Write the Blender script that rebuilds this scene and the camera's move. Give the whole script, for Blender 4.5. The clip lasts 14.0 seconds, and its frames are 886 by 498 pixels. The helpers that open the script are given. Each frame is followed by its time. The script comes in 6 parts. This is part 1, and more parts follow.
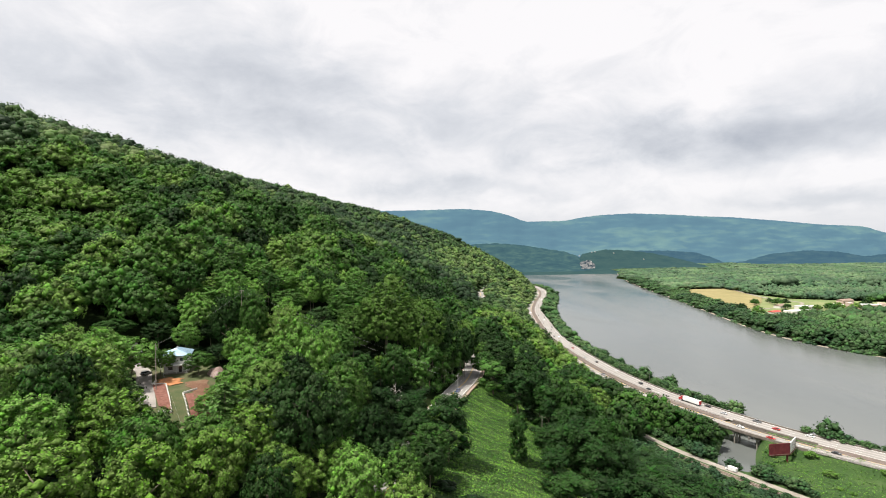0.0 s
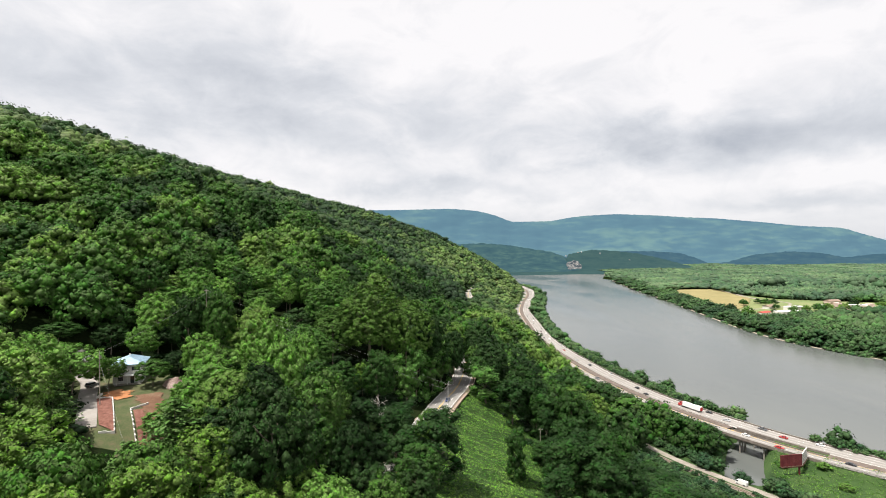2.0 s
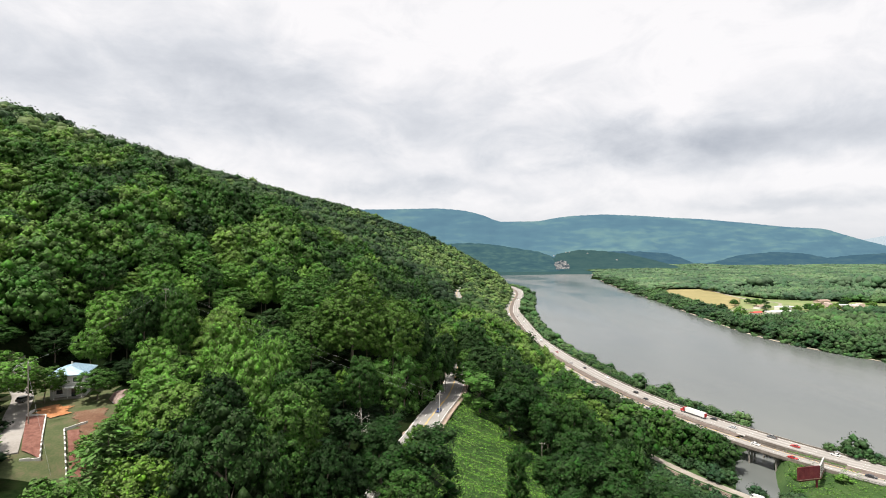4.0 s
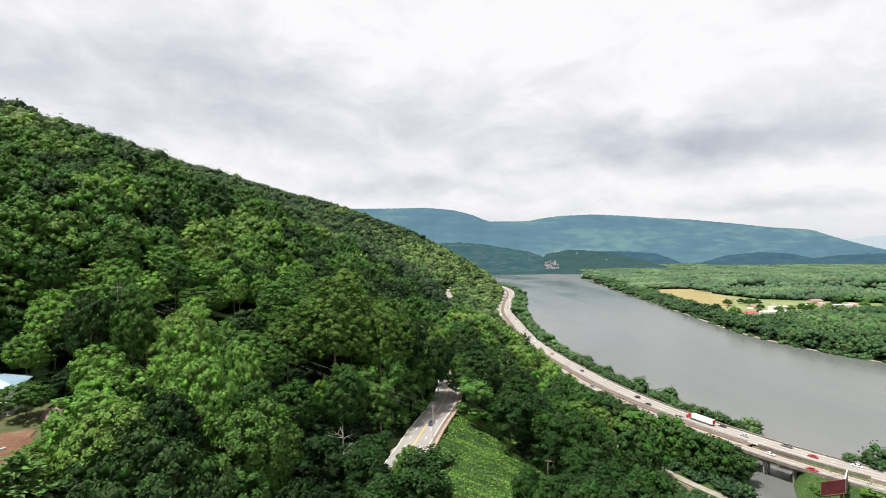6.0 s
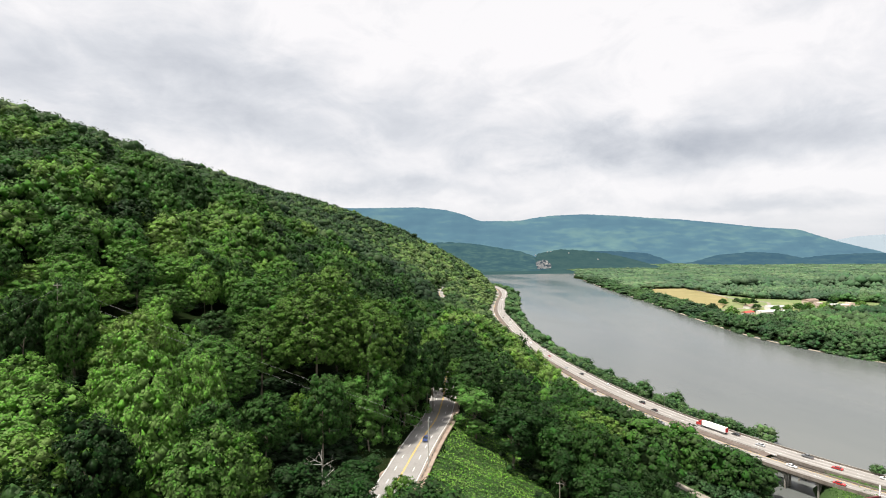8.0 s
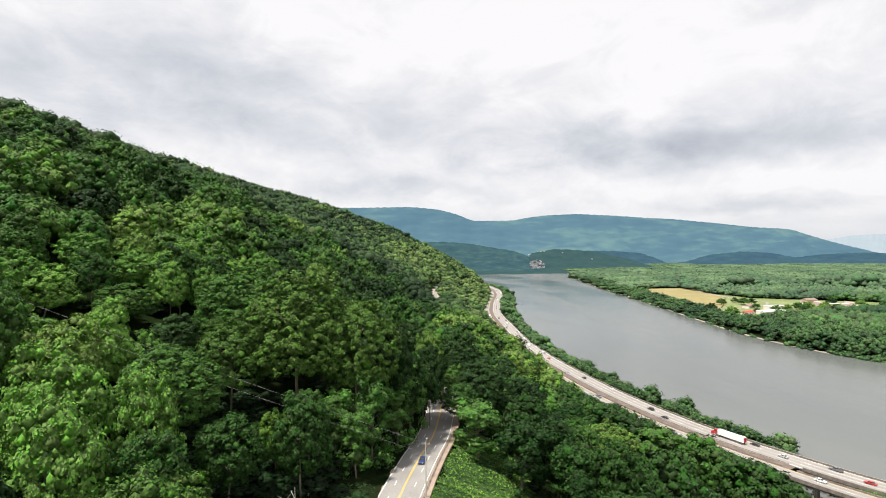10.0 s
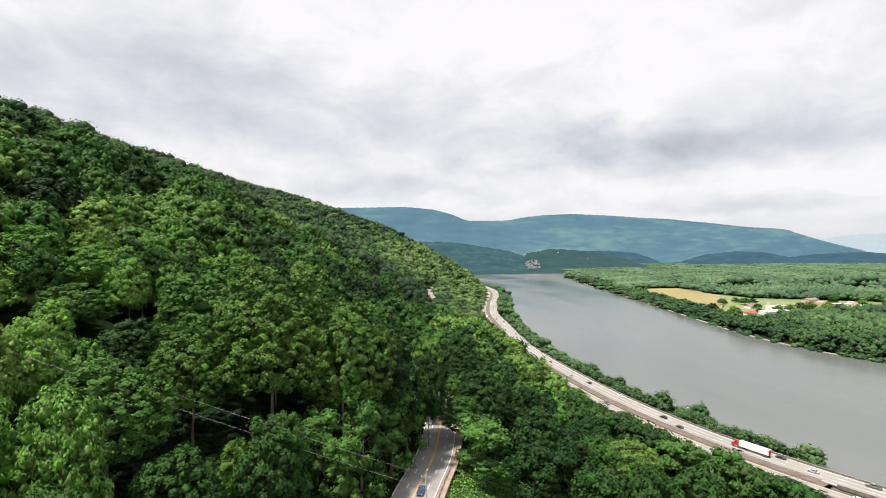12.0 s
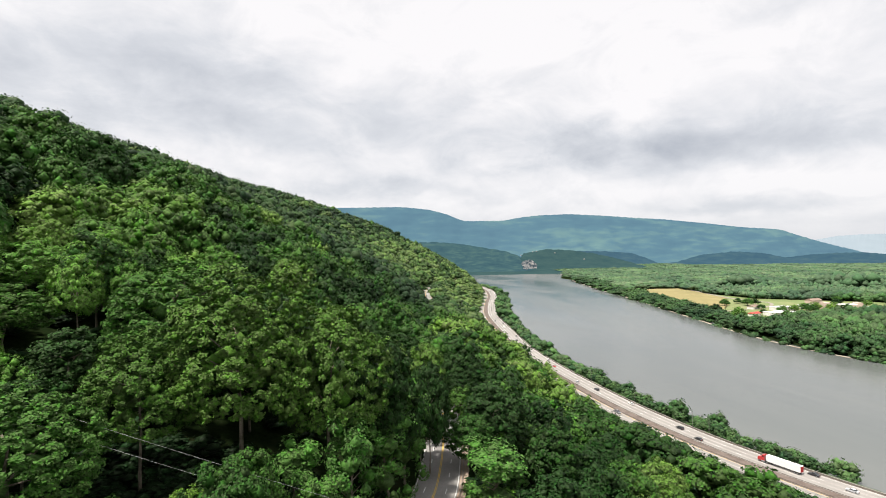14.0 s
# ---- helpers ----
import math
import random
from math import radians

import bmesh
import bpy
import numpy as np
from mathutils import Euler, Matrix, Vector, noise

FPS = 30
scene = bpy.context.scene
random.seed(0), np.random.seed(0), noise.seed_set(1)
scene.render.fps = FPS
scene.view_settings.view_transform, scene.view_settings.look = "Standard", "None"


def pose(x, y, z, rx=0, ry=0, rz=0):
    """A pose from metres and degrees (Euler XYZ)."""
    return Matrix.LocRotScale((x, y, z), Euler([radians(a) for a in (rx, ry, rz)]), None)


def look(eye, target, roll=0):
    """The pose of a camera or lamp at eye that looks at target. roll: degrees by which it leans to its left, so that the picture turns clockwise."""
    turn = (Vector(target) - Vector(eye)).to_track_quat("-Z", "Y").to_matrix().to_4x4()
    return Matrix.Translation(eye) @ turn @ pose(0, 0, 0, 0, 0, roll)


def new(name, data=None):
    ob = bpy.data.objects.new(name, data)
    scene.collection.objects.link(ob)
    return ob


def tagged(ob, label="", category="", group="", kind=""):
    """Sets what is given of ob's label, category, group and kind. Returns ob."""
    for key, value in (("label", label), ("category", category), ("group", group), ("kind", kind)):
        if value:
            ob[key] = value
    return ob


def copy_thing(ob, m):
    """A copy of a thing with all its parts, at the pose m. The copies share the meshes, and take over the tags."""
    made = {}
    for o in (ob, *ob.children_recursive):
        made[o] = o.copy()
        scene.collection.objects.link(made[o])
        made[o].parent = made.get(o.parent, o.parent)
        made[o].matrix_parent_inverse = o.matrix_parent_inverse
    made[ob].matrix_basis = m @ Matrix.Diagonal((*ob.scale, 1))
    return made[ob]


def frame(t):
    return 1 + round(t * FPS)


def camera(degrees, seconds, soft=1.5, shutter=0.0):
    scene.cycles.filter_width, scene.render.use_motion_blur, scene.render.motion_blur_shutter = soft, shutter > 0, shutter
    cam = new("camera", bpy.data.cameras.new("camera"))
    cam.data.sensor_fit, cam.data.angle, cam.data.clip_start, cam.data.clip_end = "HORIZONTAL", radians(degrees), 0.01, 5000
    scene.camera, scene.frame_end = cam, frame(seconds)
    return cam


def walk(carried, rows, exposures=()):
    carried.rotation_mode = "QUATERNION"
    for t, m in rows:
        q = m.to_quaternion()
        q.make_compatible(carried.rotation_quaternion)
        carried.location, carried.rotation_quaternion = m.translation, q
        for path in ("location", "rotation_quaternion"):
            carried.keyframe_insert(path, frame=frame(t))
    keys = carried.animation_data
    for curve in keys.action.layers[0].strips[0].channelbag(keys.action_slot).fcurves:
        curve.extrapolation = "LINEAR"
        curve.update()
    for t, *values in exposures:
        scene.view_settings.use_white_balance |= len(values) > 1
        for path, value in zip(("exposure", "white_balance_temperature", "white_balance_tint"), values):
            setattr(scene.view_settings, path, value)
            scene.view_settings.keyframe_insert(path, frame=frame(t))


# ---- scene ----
cam = camera(81.3, 14.0, 1.0)
PATH = [
    (0, look((-4.74, -13.99, 130.89), (98.7, 980.6, 130.8), -0.73)),
    (1, look((-4.23, -1.68, 129.89), (113.0, 991.4, 129.9), -0.64)),
    (2, look((-3.65, 10.61, 128.77), (126.9, 1002.1, 128.8), -0.55)),
    (3, look((-2.97, 22.87, 127.57), (140.2, 1012.6, 127.6), -0.47)),
    (4, look((-2.18, 35.12, 126.31), (152.9, 1023.0, 126.3), -0.41)),
    (5, look((-1.27, 47.34, 125.03), (164.8, 1033.5, 125.0), -0.35)),
    (6, look((-0.25, 59.54, 123.74), (176.0, 1043.9, 123.7), -0.32)),
    (7, look((0.90, 71.72, 122.48), (186.3, 1054.4, 122.4), -0.30)),
    (8, look((2.16, 83.88, 121.25), (195.8, 1064.9, 121.2), -0.30)),
    (9, look((3.52, 96.02, 120.08), (204.5, 1075.6, 120.2), -0.32)),
    (10, look((4.96, 108.15, 118.98), (212.4, 1086.4, 119.2), -0.34)),
    (11, look((6.45, 120.28, 117.96), (219.5, 1097.3, 118.5), -0.37)),
    (12, look((7.97, 132.40, 117.03), (226.0, 1108.3, 117.9), -0.40)),
    (13, look((9.47, 144.53, 116.19), (232.0, 1119.5, 117.5), -0.42)),
    (14, look((10.92, 156.67, 115.45), (237.6, 1130.6, 117.3), -0.41)),
]
walk(cam, PATH)

# ---------------------------------------------------------------- light
SUN_AZ, SUN_EL = radians(245), radians(67)      # compass of the sun (from +y, clockwise) and its height
world = bpy.data.worlds.new("overcast_sky")
scene.world = world
world.use_nodes = True


def build_sky():
    nt = world.node_tree
    nt.nodes.clear()
    N, L = nt.nodes.new, nt.links.new

    def math_node(op, a, b=None, c=None):
        n = N("ShaderNodeMath")
        n.operation = op
        for i, v in enumerate((a, b, c)):
            if v is None:
                continue
            if isinstance(v, (int, float)):
                n.inputs[i].default_value = v
            else:
                L(v, n.inputs[i])
        return n.outputs[0]

    coord = N("ShaderNodeTexCoord").outputs["Generated"]
    sep = N("ShaderNodeSeparateXYZ")
    L(coord, sep.inputs[0])
    # a flat cloud deck: direction divided by its height over the horizon
    up = math_node("ADD", math_node("MAXIMUM", sep.outputs[2], 0.0), 0.13)
    deck = N("ShaderNodeCombineXYZ")
    L(math_node("DIVIDE", sep.outputs[0], up), deck.inputs[0])
    L(math_node("DIVIDE", sep.outputs[1], up), deck.inputs[1])
    shift = N("ShaderNodeMapping")
    shift.inputs["Location"].default_value = CLOUD_SHIFT
    L(deck.outputs[0], shift.inputs[0])

    def cloud(scale, detail, rough, distort):
        n = N("ShaderNodeTexNoise")
        n.inputs["Scale"].default_value, n.inputs["Detail"].default_value = scale, detail
        n.inputs["Roughness"].default_value, n.inputs["Distortion"].default_value = rough, distort
        L(shift.outputs[0], n.inputs["Vector"])
        return n.outputs["Fac"]

    broad, fine = cloud(0.5, 4, 0.5, 0.4), cloud(1.7, 5, 0.5, 0.4)

    def heap(scale, tall, detail, rough, distort):
        """Cloud heaps seen from the side."""
        m, n = N("ShaderNodeMapping"), N("ShaderNodeTexNoise")
        m.inputs["Scale"].default_value = (1.0, 1.0, tall)
        L(coord, m.inputs[0])
        n.inputs["Scale"].default_value, n.inputs["Detail"].default_value = scale, detail
        n.inputs["Roughness"].default_value, n.inputs["Distortion"].default_value = rough, distort
        L(m.outputs[0], n.inputs["Vector"])
        return n.outputs["Fac"]

    puff, big, ragged, drift = heap(6.5, 1.9, 8, 0.60, 0.5), heap(2.6, 2.2, 6, 0.5, 0.6), heap(8.0, 1.8, 7, 0.60, 0.4), heap(4.5, 1.6, 6, 0.55, 0.3)
    mix = math_node("ADD", math_node("MULTIPLY_ADD", fine, 0.08, math_node("MULTIPLY", broad, 0.30)), 0.035)
    mix = math_node("ADD", mix, math_node("MULTIPLY_ADD", puff, 0.36, math_node("MULTIPLY", big, 0.32)))
    fray = math_node("MULTIPLY_ADD", drift, 0.16, -0.08)
    lean = math_node("MULTIPLY_ADD", ragged, 0.36, -0.18)
    # broad grey bellies of the deck: centre (x, z of the direction), half widths, depth
    for cx, cz, wx, wz, depth in CLOUD_BELLIES:
        dx = math_node("DIVIDE", math_node("ADD", math_node("SUBTRACT", sep.outputs[0], cx), lean), wx)
        dz = math_node("DIVIDE", math_node("ADD", math_node("SUBTRACT", sep.outputs[2], cz), fray), wz)
        r2 = math_node("ADD", math_node("MULTIPLY", dx, dx), math_node("MULTIPLY", dz, dz))
        bell = math_node("POWER", 2.718, math_node("MULTIPLY", r2, -1.0))
        bell = math_node("MULTIPLY", math_node("MULTIPLY", bell, math_node("MULTIPLY_ADD", ragged, 1.4, 0.3)), math_node("GREATER_THAN", sep.outputs[1], 0.0))
        mix = math_node("SUBTRACT", mix, math_node("MULTIPLY", bell, depth))
    ramp = N("ShaderNodeValToRGB")
    e = ramp.color_ramp.elements
    e[0].position, e[0].color = 0.16, (0.42, 0.45, 0.51, 1)
    e[1].position, e[1].color = 0.575, (0.94, 0.92, 0.93, 1)
    mid = ramp.color_ramp.elements.new(0.42)
    mid.color = (0.70, 0.715, 0.755, 1)
    L(mix, ramp.inputs[0])
    # brighter towards the zenith as under thin cloud, pale and bright at the horizon
    lift = N("ShaderNodeMix")
    lift.data_type, lift.blend_type = "RGBA", "MIX"
    L(math_node("POWER", math_node("SUBTRACT", 1.0, math_node("MINIMUM", math_node("ABSOLUTE", sep.outputs[2]), 1.0)), 22.0), lift.inputs[0])
    L(ramp.outputs[0], lift.inputs[6])
    lift.inputs[7].default_value = (0.66, 0.68, 0.72, 1)
    air = N("ShaderNodeTexSky")
    air.sky_type, air.sun_disc = "NISHITA", False
    air.sun_elevation, air.sun_rotation = SUN_EL, SUN_AZ
    blue, grey = N("ShaderNodeBackground"), N("ShaderNodeBackground")
    L(air.outputs[0], blue.inputs[0])
    blue.inputs[1].default_value = 0.1
    L(lift.outputs[2], grey.inputs[0])
    grey.inputs[1].default_value = SKY_STRENGTH
    both, out = N("ShaderNodeMixShader"), N("ShaderNodeOutputWorld")
    both.inputs[0].default_value = 0.95
    L(blue.outputs[0], both.inputs[1])
    L(grey.outputs[0], both.inputs[2])
    L(both.outputs[0], out.inputs[0])


CLOUD_SHIFT = (3.1, 1.4, 0.0)
CLOUD_BELLIES = ((0.52, 0.185, 0.20, 0.038, 0.20), (0.70, 0.185, 0.14, 0.040, 0.13), (-0.25, 0.235, 0.30, 0.075, 0.17), (0.10, 0.255, 0.22, 0.075, 0.12), (0.14, 0.115, 0.20, 0.022, 0.15), (0.643, 0.079, 0.22, 0.018, 0.14), (-0.15, 0.33, 0.3, 0.06, 0.08))
SKY_STRENGTH = 1.08
build_sky()
sun = new("sun", bpy.data.lights.new("sun", "SUN"))
sun.data.energy, sun.data.angle, sun.data.color = 7.2, radians(4), (1.0, 0.95, 0.86)
sun.matrix_world = look((0, 0, 500), (-math.sin(SUN_AZ) * math.cos(SUN_EL), -math.cos(SUN_AZ) * math.cos(SUN_EL), 500 - math.sin(SUN_EL)))


# ---------------------------------------------------------------- materials
def material(name):
    m = bpy.data.materials.new(name)
    m.use_nodes = True
    m.node_tree.nodes.clear()
    return m, m.node_tree.nodes.new, m.node_tree.links.new


def surface(name, colours, scale=1.0, rough=0.85, bump=0.0, fine=8.0, metal=0.0, space="Object", spec=0.35):
    """A rough surface: two or three colours mixed by noise at two sizes, with fine relief. scale: features per metre."""
    m, N, L = material(name)
    out, bsdf = N("ShaderNodeOutputMaterial"), N("ShaderNodeBsdfPrincipled")
    tc = N("ShaderNodeTexCoord")
    big, small = N("ShaderNodeTexNoise"), N("ShaderNodeTexNoise")
    for n, s, d in ((big, scale, 4), (small, scale * fine, 5)):
        n.inputs["Scale"].default_value, n.inputs["Detail"].default_value = s, d
        L(tc.outputs[space], n.inputs["Vector"])
    add = N("ShaderNodeMath")
    add.operation = "MULTIPLY_ADD"
    add.inputs[1].default_value = 0.45
    L(small.outputs["Fac"], add.inputs[0])
    half = N("ShaderNodeMath")
    half.operation = "MULTIPLY"
    half.inputs[1].default_value = 0.55
    L(big.outputs["Fac"], half.inputs[0])
    L(half.outputs[0], add.inputs[2])
    ramp = N("ShaderNodeValToRGB")
    e = ramp.color_ramp.elements
    e[0].position, e[1].position = 0.36, 0.64
    e[0].color, e[1].color = (*colours[0], 1), (*colours[-1], 1)
    if len(colours) > 2:
        e.new(0.5).color = (*colours[1], 1)
    L(add.outputs[0], ramp.inputs[0])
    L(ramp.outputs[0], bsdf.inputs["Base Color"])
    bsdf.inputs["Roughness"].default_value, bsdf.inputs["Metallic"].default_value = rough, metal
    bsdf.inputs["Specular IOR Level"].default_value = spec
    if bump:
        b = N("ShaderNodeBump")
        b.inputs["Strength"].default_value, b.inputs["Distance"].default_value = bump, 0.05
        L(add.outputs[0], b.inputs["Height"])
        L(b.outputs[0], bsdf.inputs["Normal"])
    L(bsdf.outputs[0], out.inputs[0])
    return m


def plain(name, colour, rough=0.5, metal=0.0, spec=0.5):
    """Paint, plastic or metal with a faint unevenness."""
    c = tuple(v * 0.88 for v in colour), tuple(min(1.0, v * 1.08) for v in colour)
    return surface(name, c, 1.3, rough, 0.0, 6.0, metal, "Object", spec)


def leaves(name, colours, through_light=0.07, by_object=True, low=0.74, high=1.32, grain=1.6, flecks=0.40):
    """Foliage: a shade for each tree, a shade for each spray of leaves, and light that comes through them."""
    m, N, L = material(name)
    out, bsdf, trans, mix = N("ShaderNodeOutputMaterial"), N("ShaderNodeBsdfPrincipled"), N("ShaderNodeBsdfTranslucent"), N("ShaderNodeMixShader")
    geo = N("ShaderNodeNewGeometry")
    ramp = N("ShaderNodeValToRGB")
    e = ramp.color_ramp.elements
    e[0].color, e[1].color = (*colours[0], 1), (*colours[-1], 1)
    for i, c in enumerate(colours[1:-1]):
        e.new((i + 1) / (len(colours) - 1)).color = (*c, 1)
    if by_object:
        L(N("ShaderNodeObjectInfo").outputs["Random"], ramp.inputs[0])
    else:
        a = N("ShaderNodeAttribute")
        a.attribute_name = "tint"
        L(a.outputs["Fac"], ramp.inputs[0])
    hsv = N("ShaderNodeHueSaturation")
    for key, lo, hi in (("Value", low, high), ("Hue", 0.485, 0.515), ("Saturation", 0.85, 1.08)):
        r = N("ShaderNodeMapRange")
        r.inputs["To Min"].default_value, r.inputs["To Max"].default_value = lo, hi
        L(geo.outputs["Random Per Island"], r.inputs["Value"])
        L(r.outputs[0], hsv.inputs[key])
    # single leaves within a spray: lighter and darker flecks, and their relief
    tc, fleck, tone, light = N("ShaderNodeTexCoord"), N("ShaderNodeTexNoise"), N("ShaderNodeMapRange"), N("ShaderNodeHueSaturation")
    fleck.inputs["Scale"].default_value, fleck.inputs["Detail"].default_value, fleck.inputs["Roughness"].default_value = grain, 3, 0.65
    L(tc.outputs["Object"], fleck.inputs["Vector"])
    for key, v in (("From Min", 0.34), ("From Max", 0.66), ("To Min", 1 - flecks), ("To Max", 1 + flecks)):
        tone.inputs[key].default_value = v
    L(fleck.outputs["Fac"], tone.inputs["Value"])
    L(tone.outputs[0], light.inputs["Value"])
    L(ramp.outputs[0], hsv.inputs["Color"])
    L(hsv.outputs[0], light.inputs["Color"])
    L(light.outputs[0], bsdf.inputs["Base Color"])
    L(light.outputs[0], trans.inputs["Color"])
    bump = N("ShaderNodeBump")
    bump.inputs["Strength"].default_value, bump.inputs["Distance"].default_value = 0.6, 0.35
    L(fleck.outputs["Fac"], bump.inputs["Height"])
    L(bump.outputs[0], bsdf.inputs["Normal"])
    bsdf.inputs["Roughness"].default_value = 0.6
    bsdf.inputs["Specular IOR Level"].default_value = 0.12
    mix.inputs[0].default_value = through_light
    L(bsdf.outputs[0], mix.inputs[1])
    L(trans.outputs[0], mix.inputs[2])
    L(mix.outputs[0], out.inputs[0])
    return m


GREENS = [(0.010, 0.029, 0.006), (0.020, 0.052, 0.010), (0.032, 0.083, 0.015), (0.048, 0.112, 0.018), (0.076, 0.154, 0.025), (0.118, 0.204, 0.038)]
M_LEAF = leaves("broad_leaves", GREENS)
M_WOODS = leaves("woodland_leaves", GREENS, by_object=False, grain=1.0)
# shaded copy: cloud shade below the road is put into this dark green
M_VINE = leaves("vine_leaves", [(0.010, 0.030, 0.006), (0.016, 0.046, 0.009), (0.026, 0.068, 0.012)])
M_LIGHT = leaves("yellow_green_leaves", [(0.068, 0.146, 0.017), (0.096, 0.183, 0.024), (0.125, 0.216, 0.041)])
M_VINE_STUFF = leaves("vine_carpet_leaves", [(0.022, 0.059, 0.013), (0.065, 0.151, 0.023), (0.162, 0.299, 0.046)], by_object=False)
M_NEEDLE = leaves("pine_needles", [(0.064, 0.132, 0.033), (0.101, 0.179, 0.044)], 0.1)
M_SHORE = leaves("shore_leaves", [(0.020, 0.050, 0.021), (0.042, 0.087, 0.029), (0.076, 0.138, 0.046)], by_object=False, grain=0.5)
# distance haze is put into these paler, bluer leaf colours
M_VALLEY = leaves("valley_leaves", [(0.031, 0.065, 0.037), (0.069, 0.124, 0.058), (0.129, 0.196, 0.090)], 0.07, False, 0.92, 1.1, 0.25, 0.2)
# haze put into the colour: lighter, bluer greens with less contrast
M_UPPER = leaves("upper_slope_leaves", [(0.016, 0.036, 0.014), (0.027, 0.057, 0.018), (0.039, 0.079, 0.023), (0.059, 0.106, 0.029), (0.114, 0.176, 0.050)], by_object=False, low=0.88, high=1.14, grain=0.6, flecks=0.22)
# the shade under the trees is put into this near-black leaf colour
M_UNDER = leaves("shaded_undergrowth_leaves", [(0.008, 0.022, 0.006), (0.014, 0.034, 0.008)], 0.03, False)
M_YARD = surface("thin_yard_grass", [(0.043, 0.060, 0.020), (0.066, 0.080, 0.031), (0.102, 0.085, 0.048)], 0.25, 0.95, 0.4, 9)
# sunlight on the great domes is put into this lighter leaf colour
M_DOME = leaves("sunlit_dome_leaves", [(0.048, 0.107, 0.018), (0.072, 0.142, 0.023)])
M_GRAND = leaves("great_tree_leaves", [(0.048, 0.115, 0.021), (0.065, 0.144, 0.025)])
# lit copy of the vine leaves, with the sunlight in its colour
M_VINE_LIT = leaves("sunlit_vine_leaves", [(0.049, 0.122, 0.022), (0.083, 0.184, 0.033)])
# lit copy of the broad leaves: the slope's sunlight is put into it
M_SUNLIT = leaves("sunlit_green_leaves", [(0.078, 0.180, 0.029), (0.132, 0.261, 0.043)])
# dark oak green, also put on other crowns as painted cloud shade
M_OAK_SHADE = leaves("dark_oak_and_shade_leaves", [(0.017, 0.044, 0.010), (0.026, 0.060, 0.014)])
M_BARK = surface("grey_brown_bark", [(0.10, 0.08, 0.06), (0.22, 0.19, 0.15)], 1.5, 0.95, 0.4)
# near-black because canopy shade is put into the floor colour
M_FLOOR = surface("shaded_forest_undergrowth", [(0.005, 0.009, 0.004), (0.010, 0.018, 0.006), (0.018, 0.022, 0.010)], 0.08, 1.0, 0.5, 12, 0.0, "Object", 0.0)
M_GRASS = surface("rough_grass", [(0.020, 0.047, 0.011), (0.032, 0.070, 0.015), (0.052, 0.088, 0.025)], 0.06, 0.95, 0.4, 14)
M_LAWN = surface("field_grass", [(0.120, 0.165, 0.058), (0.160, 0.195, 0.074), (0.205, 0.220, 0.096)], 0.012, 0.95, 0.2, 10)
M_HAY = surface("ripe_field", [(0.183, 0.160, 0.066), (0.230, 0.195, 0.082), (0.269, 0.226, 0.105)], 0.010, 0.95, 0.2, 10)
M_SOIL = surface("red_clay", [(0.098, 0.047, 0.028), (0.140, 0.074, 0.044), (0.168, 0.117, 0.078)], 0.25, 0.95, 0.4, 9)
M_SAND = surface("river_sand", [(0.255, 0.212, 0.153), (0.383, 0.340, 0.272)], 0.1, 0.95, 0.3, 12)
M_DIRT = surface("pinkish_dirt_shoulder", [(0.221, 0.157, 0.119), (0.289, 0.221, 0.174), (0.340, 0.281, 0.230)], 0.3, 0.95, 0.3, 10)
M_GRAVEL = surface("pale_gravel", [(0.194, 0.167, 0.141), (0.264, 0.233, 0.201), (0.326, 0.295, 0.260)], 0.25, 0.95, 0.3, 14)
M_CONCRETE = surface("worn_concrete_paving", [(0.249, 0.232, 0.215), (0.297, 0.277, 0.258), (0.344, 0.327, 0.308)], 0.08, 0.9, 0.1, 16)
M_ASPHALT = surface("weathered_asphalt", [(0.202, 0.191, 0.181), (0.241, 0.230, 0.218), (0.280, 0.268, 0.256)], 0.12, 0.9, 0.15, 18)
M_RUST = surface("rust_brown_median", [(0.098, 0.074, 0.062), (0.135, 0.104, 0.090), (0.176, 0.144, 0.126)], 0.2, 0.95, 0.2, 12)
M_PIER = surface("stained_bridge_concrete", [(0.162, 0.149, 0.131), (0.234, 0.216, 0.194), (0.297, 0.279, 0.252)], 0.4, 0.9, 0.2, 8)
M_RAIL = surface("galvanised_rail", [(0.207, 0.194, 0.180), (0.306, 0.293, 0.279)], 0.7, 0.55, 0.0, 8, 0.6)
M_WHITE_LINE = surface("white_road_paint", [(0.62, 0.62, 0.60), (0.78, 0.78, 0.76)], 1.5, 0.8)
M_YELLOW_LINE = surface("yellow_road_paint", [(0.62, 0.38, 0.04), (0.74, 0.48, 0.07)], 1.5, 0.8)


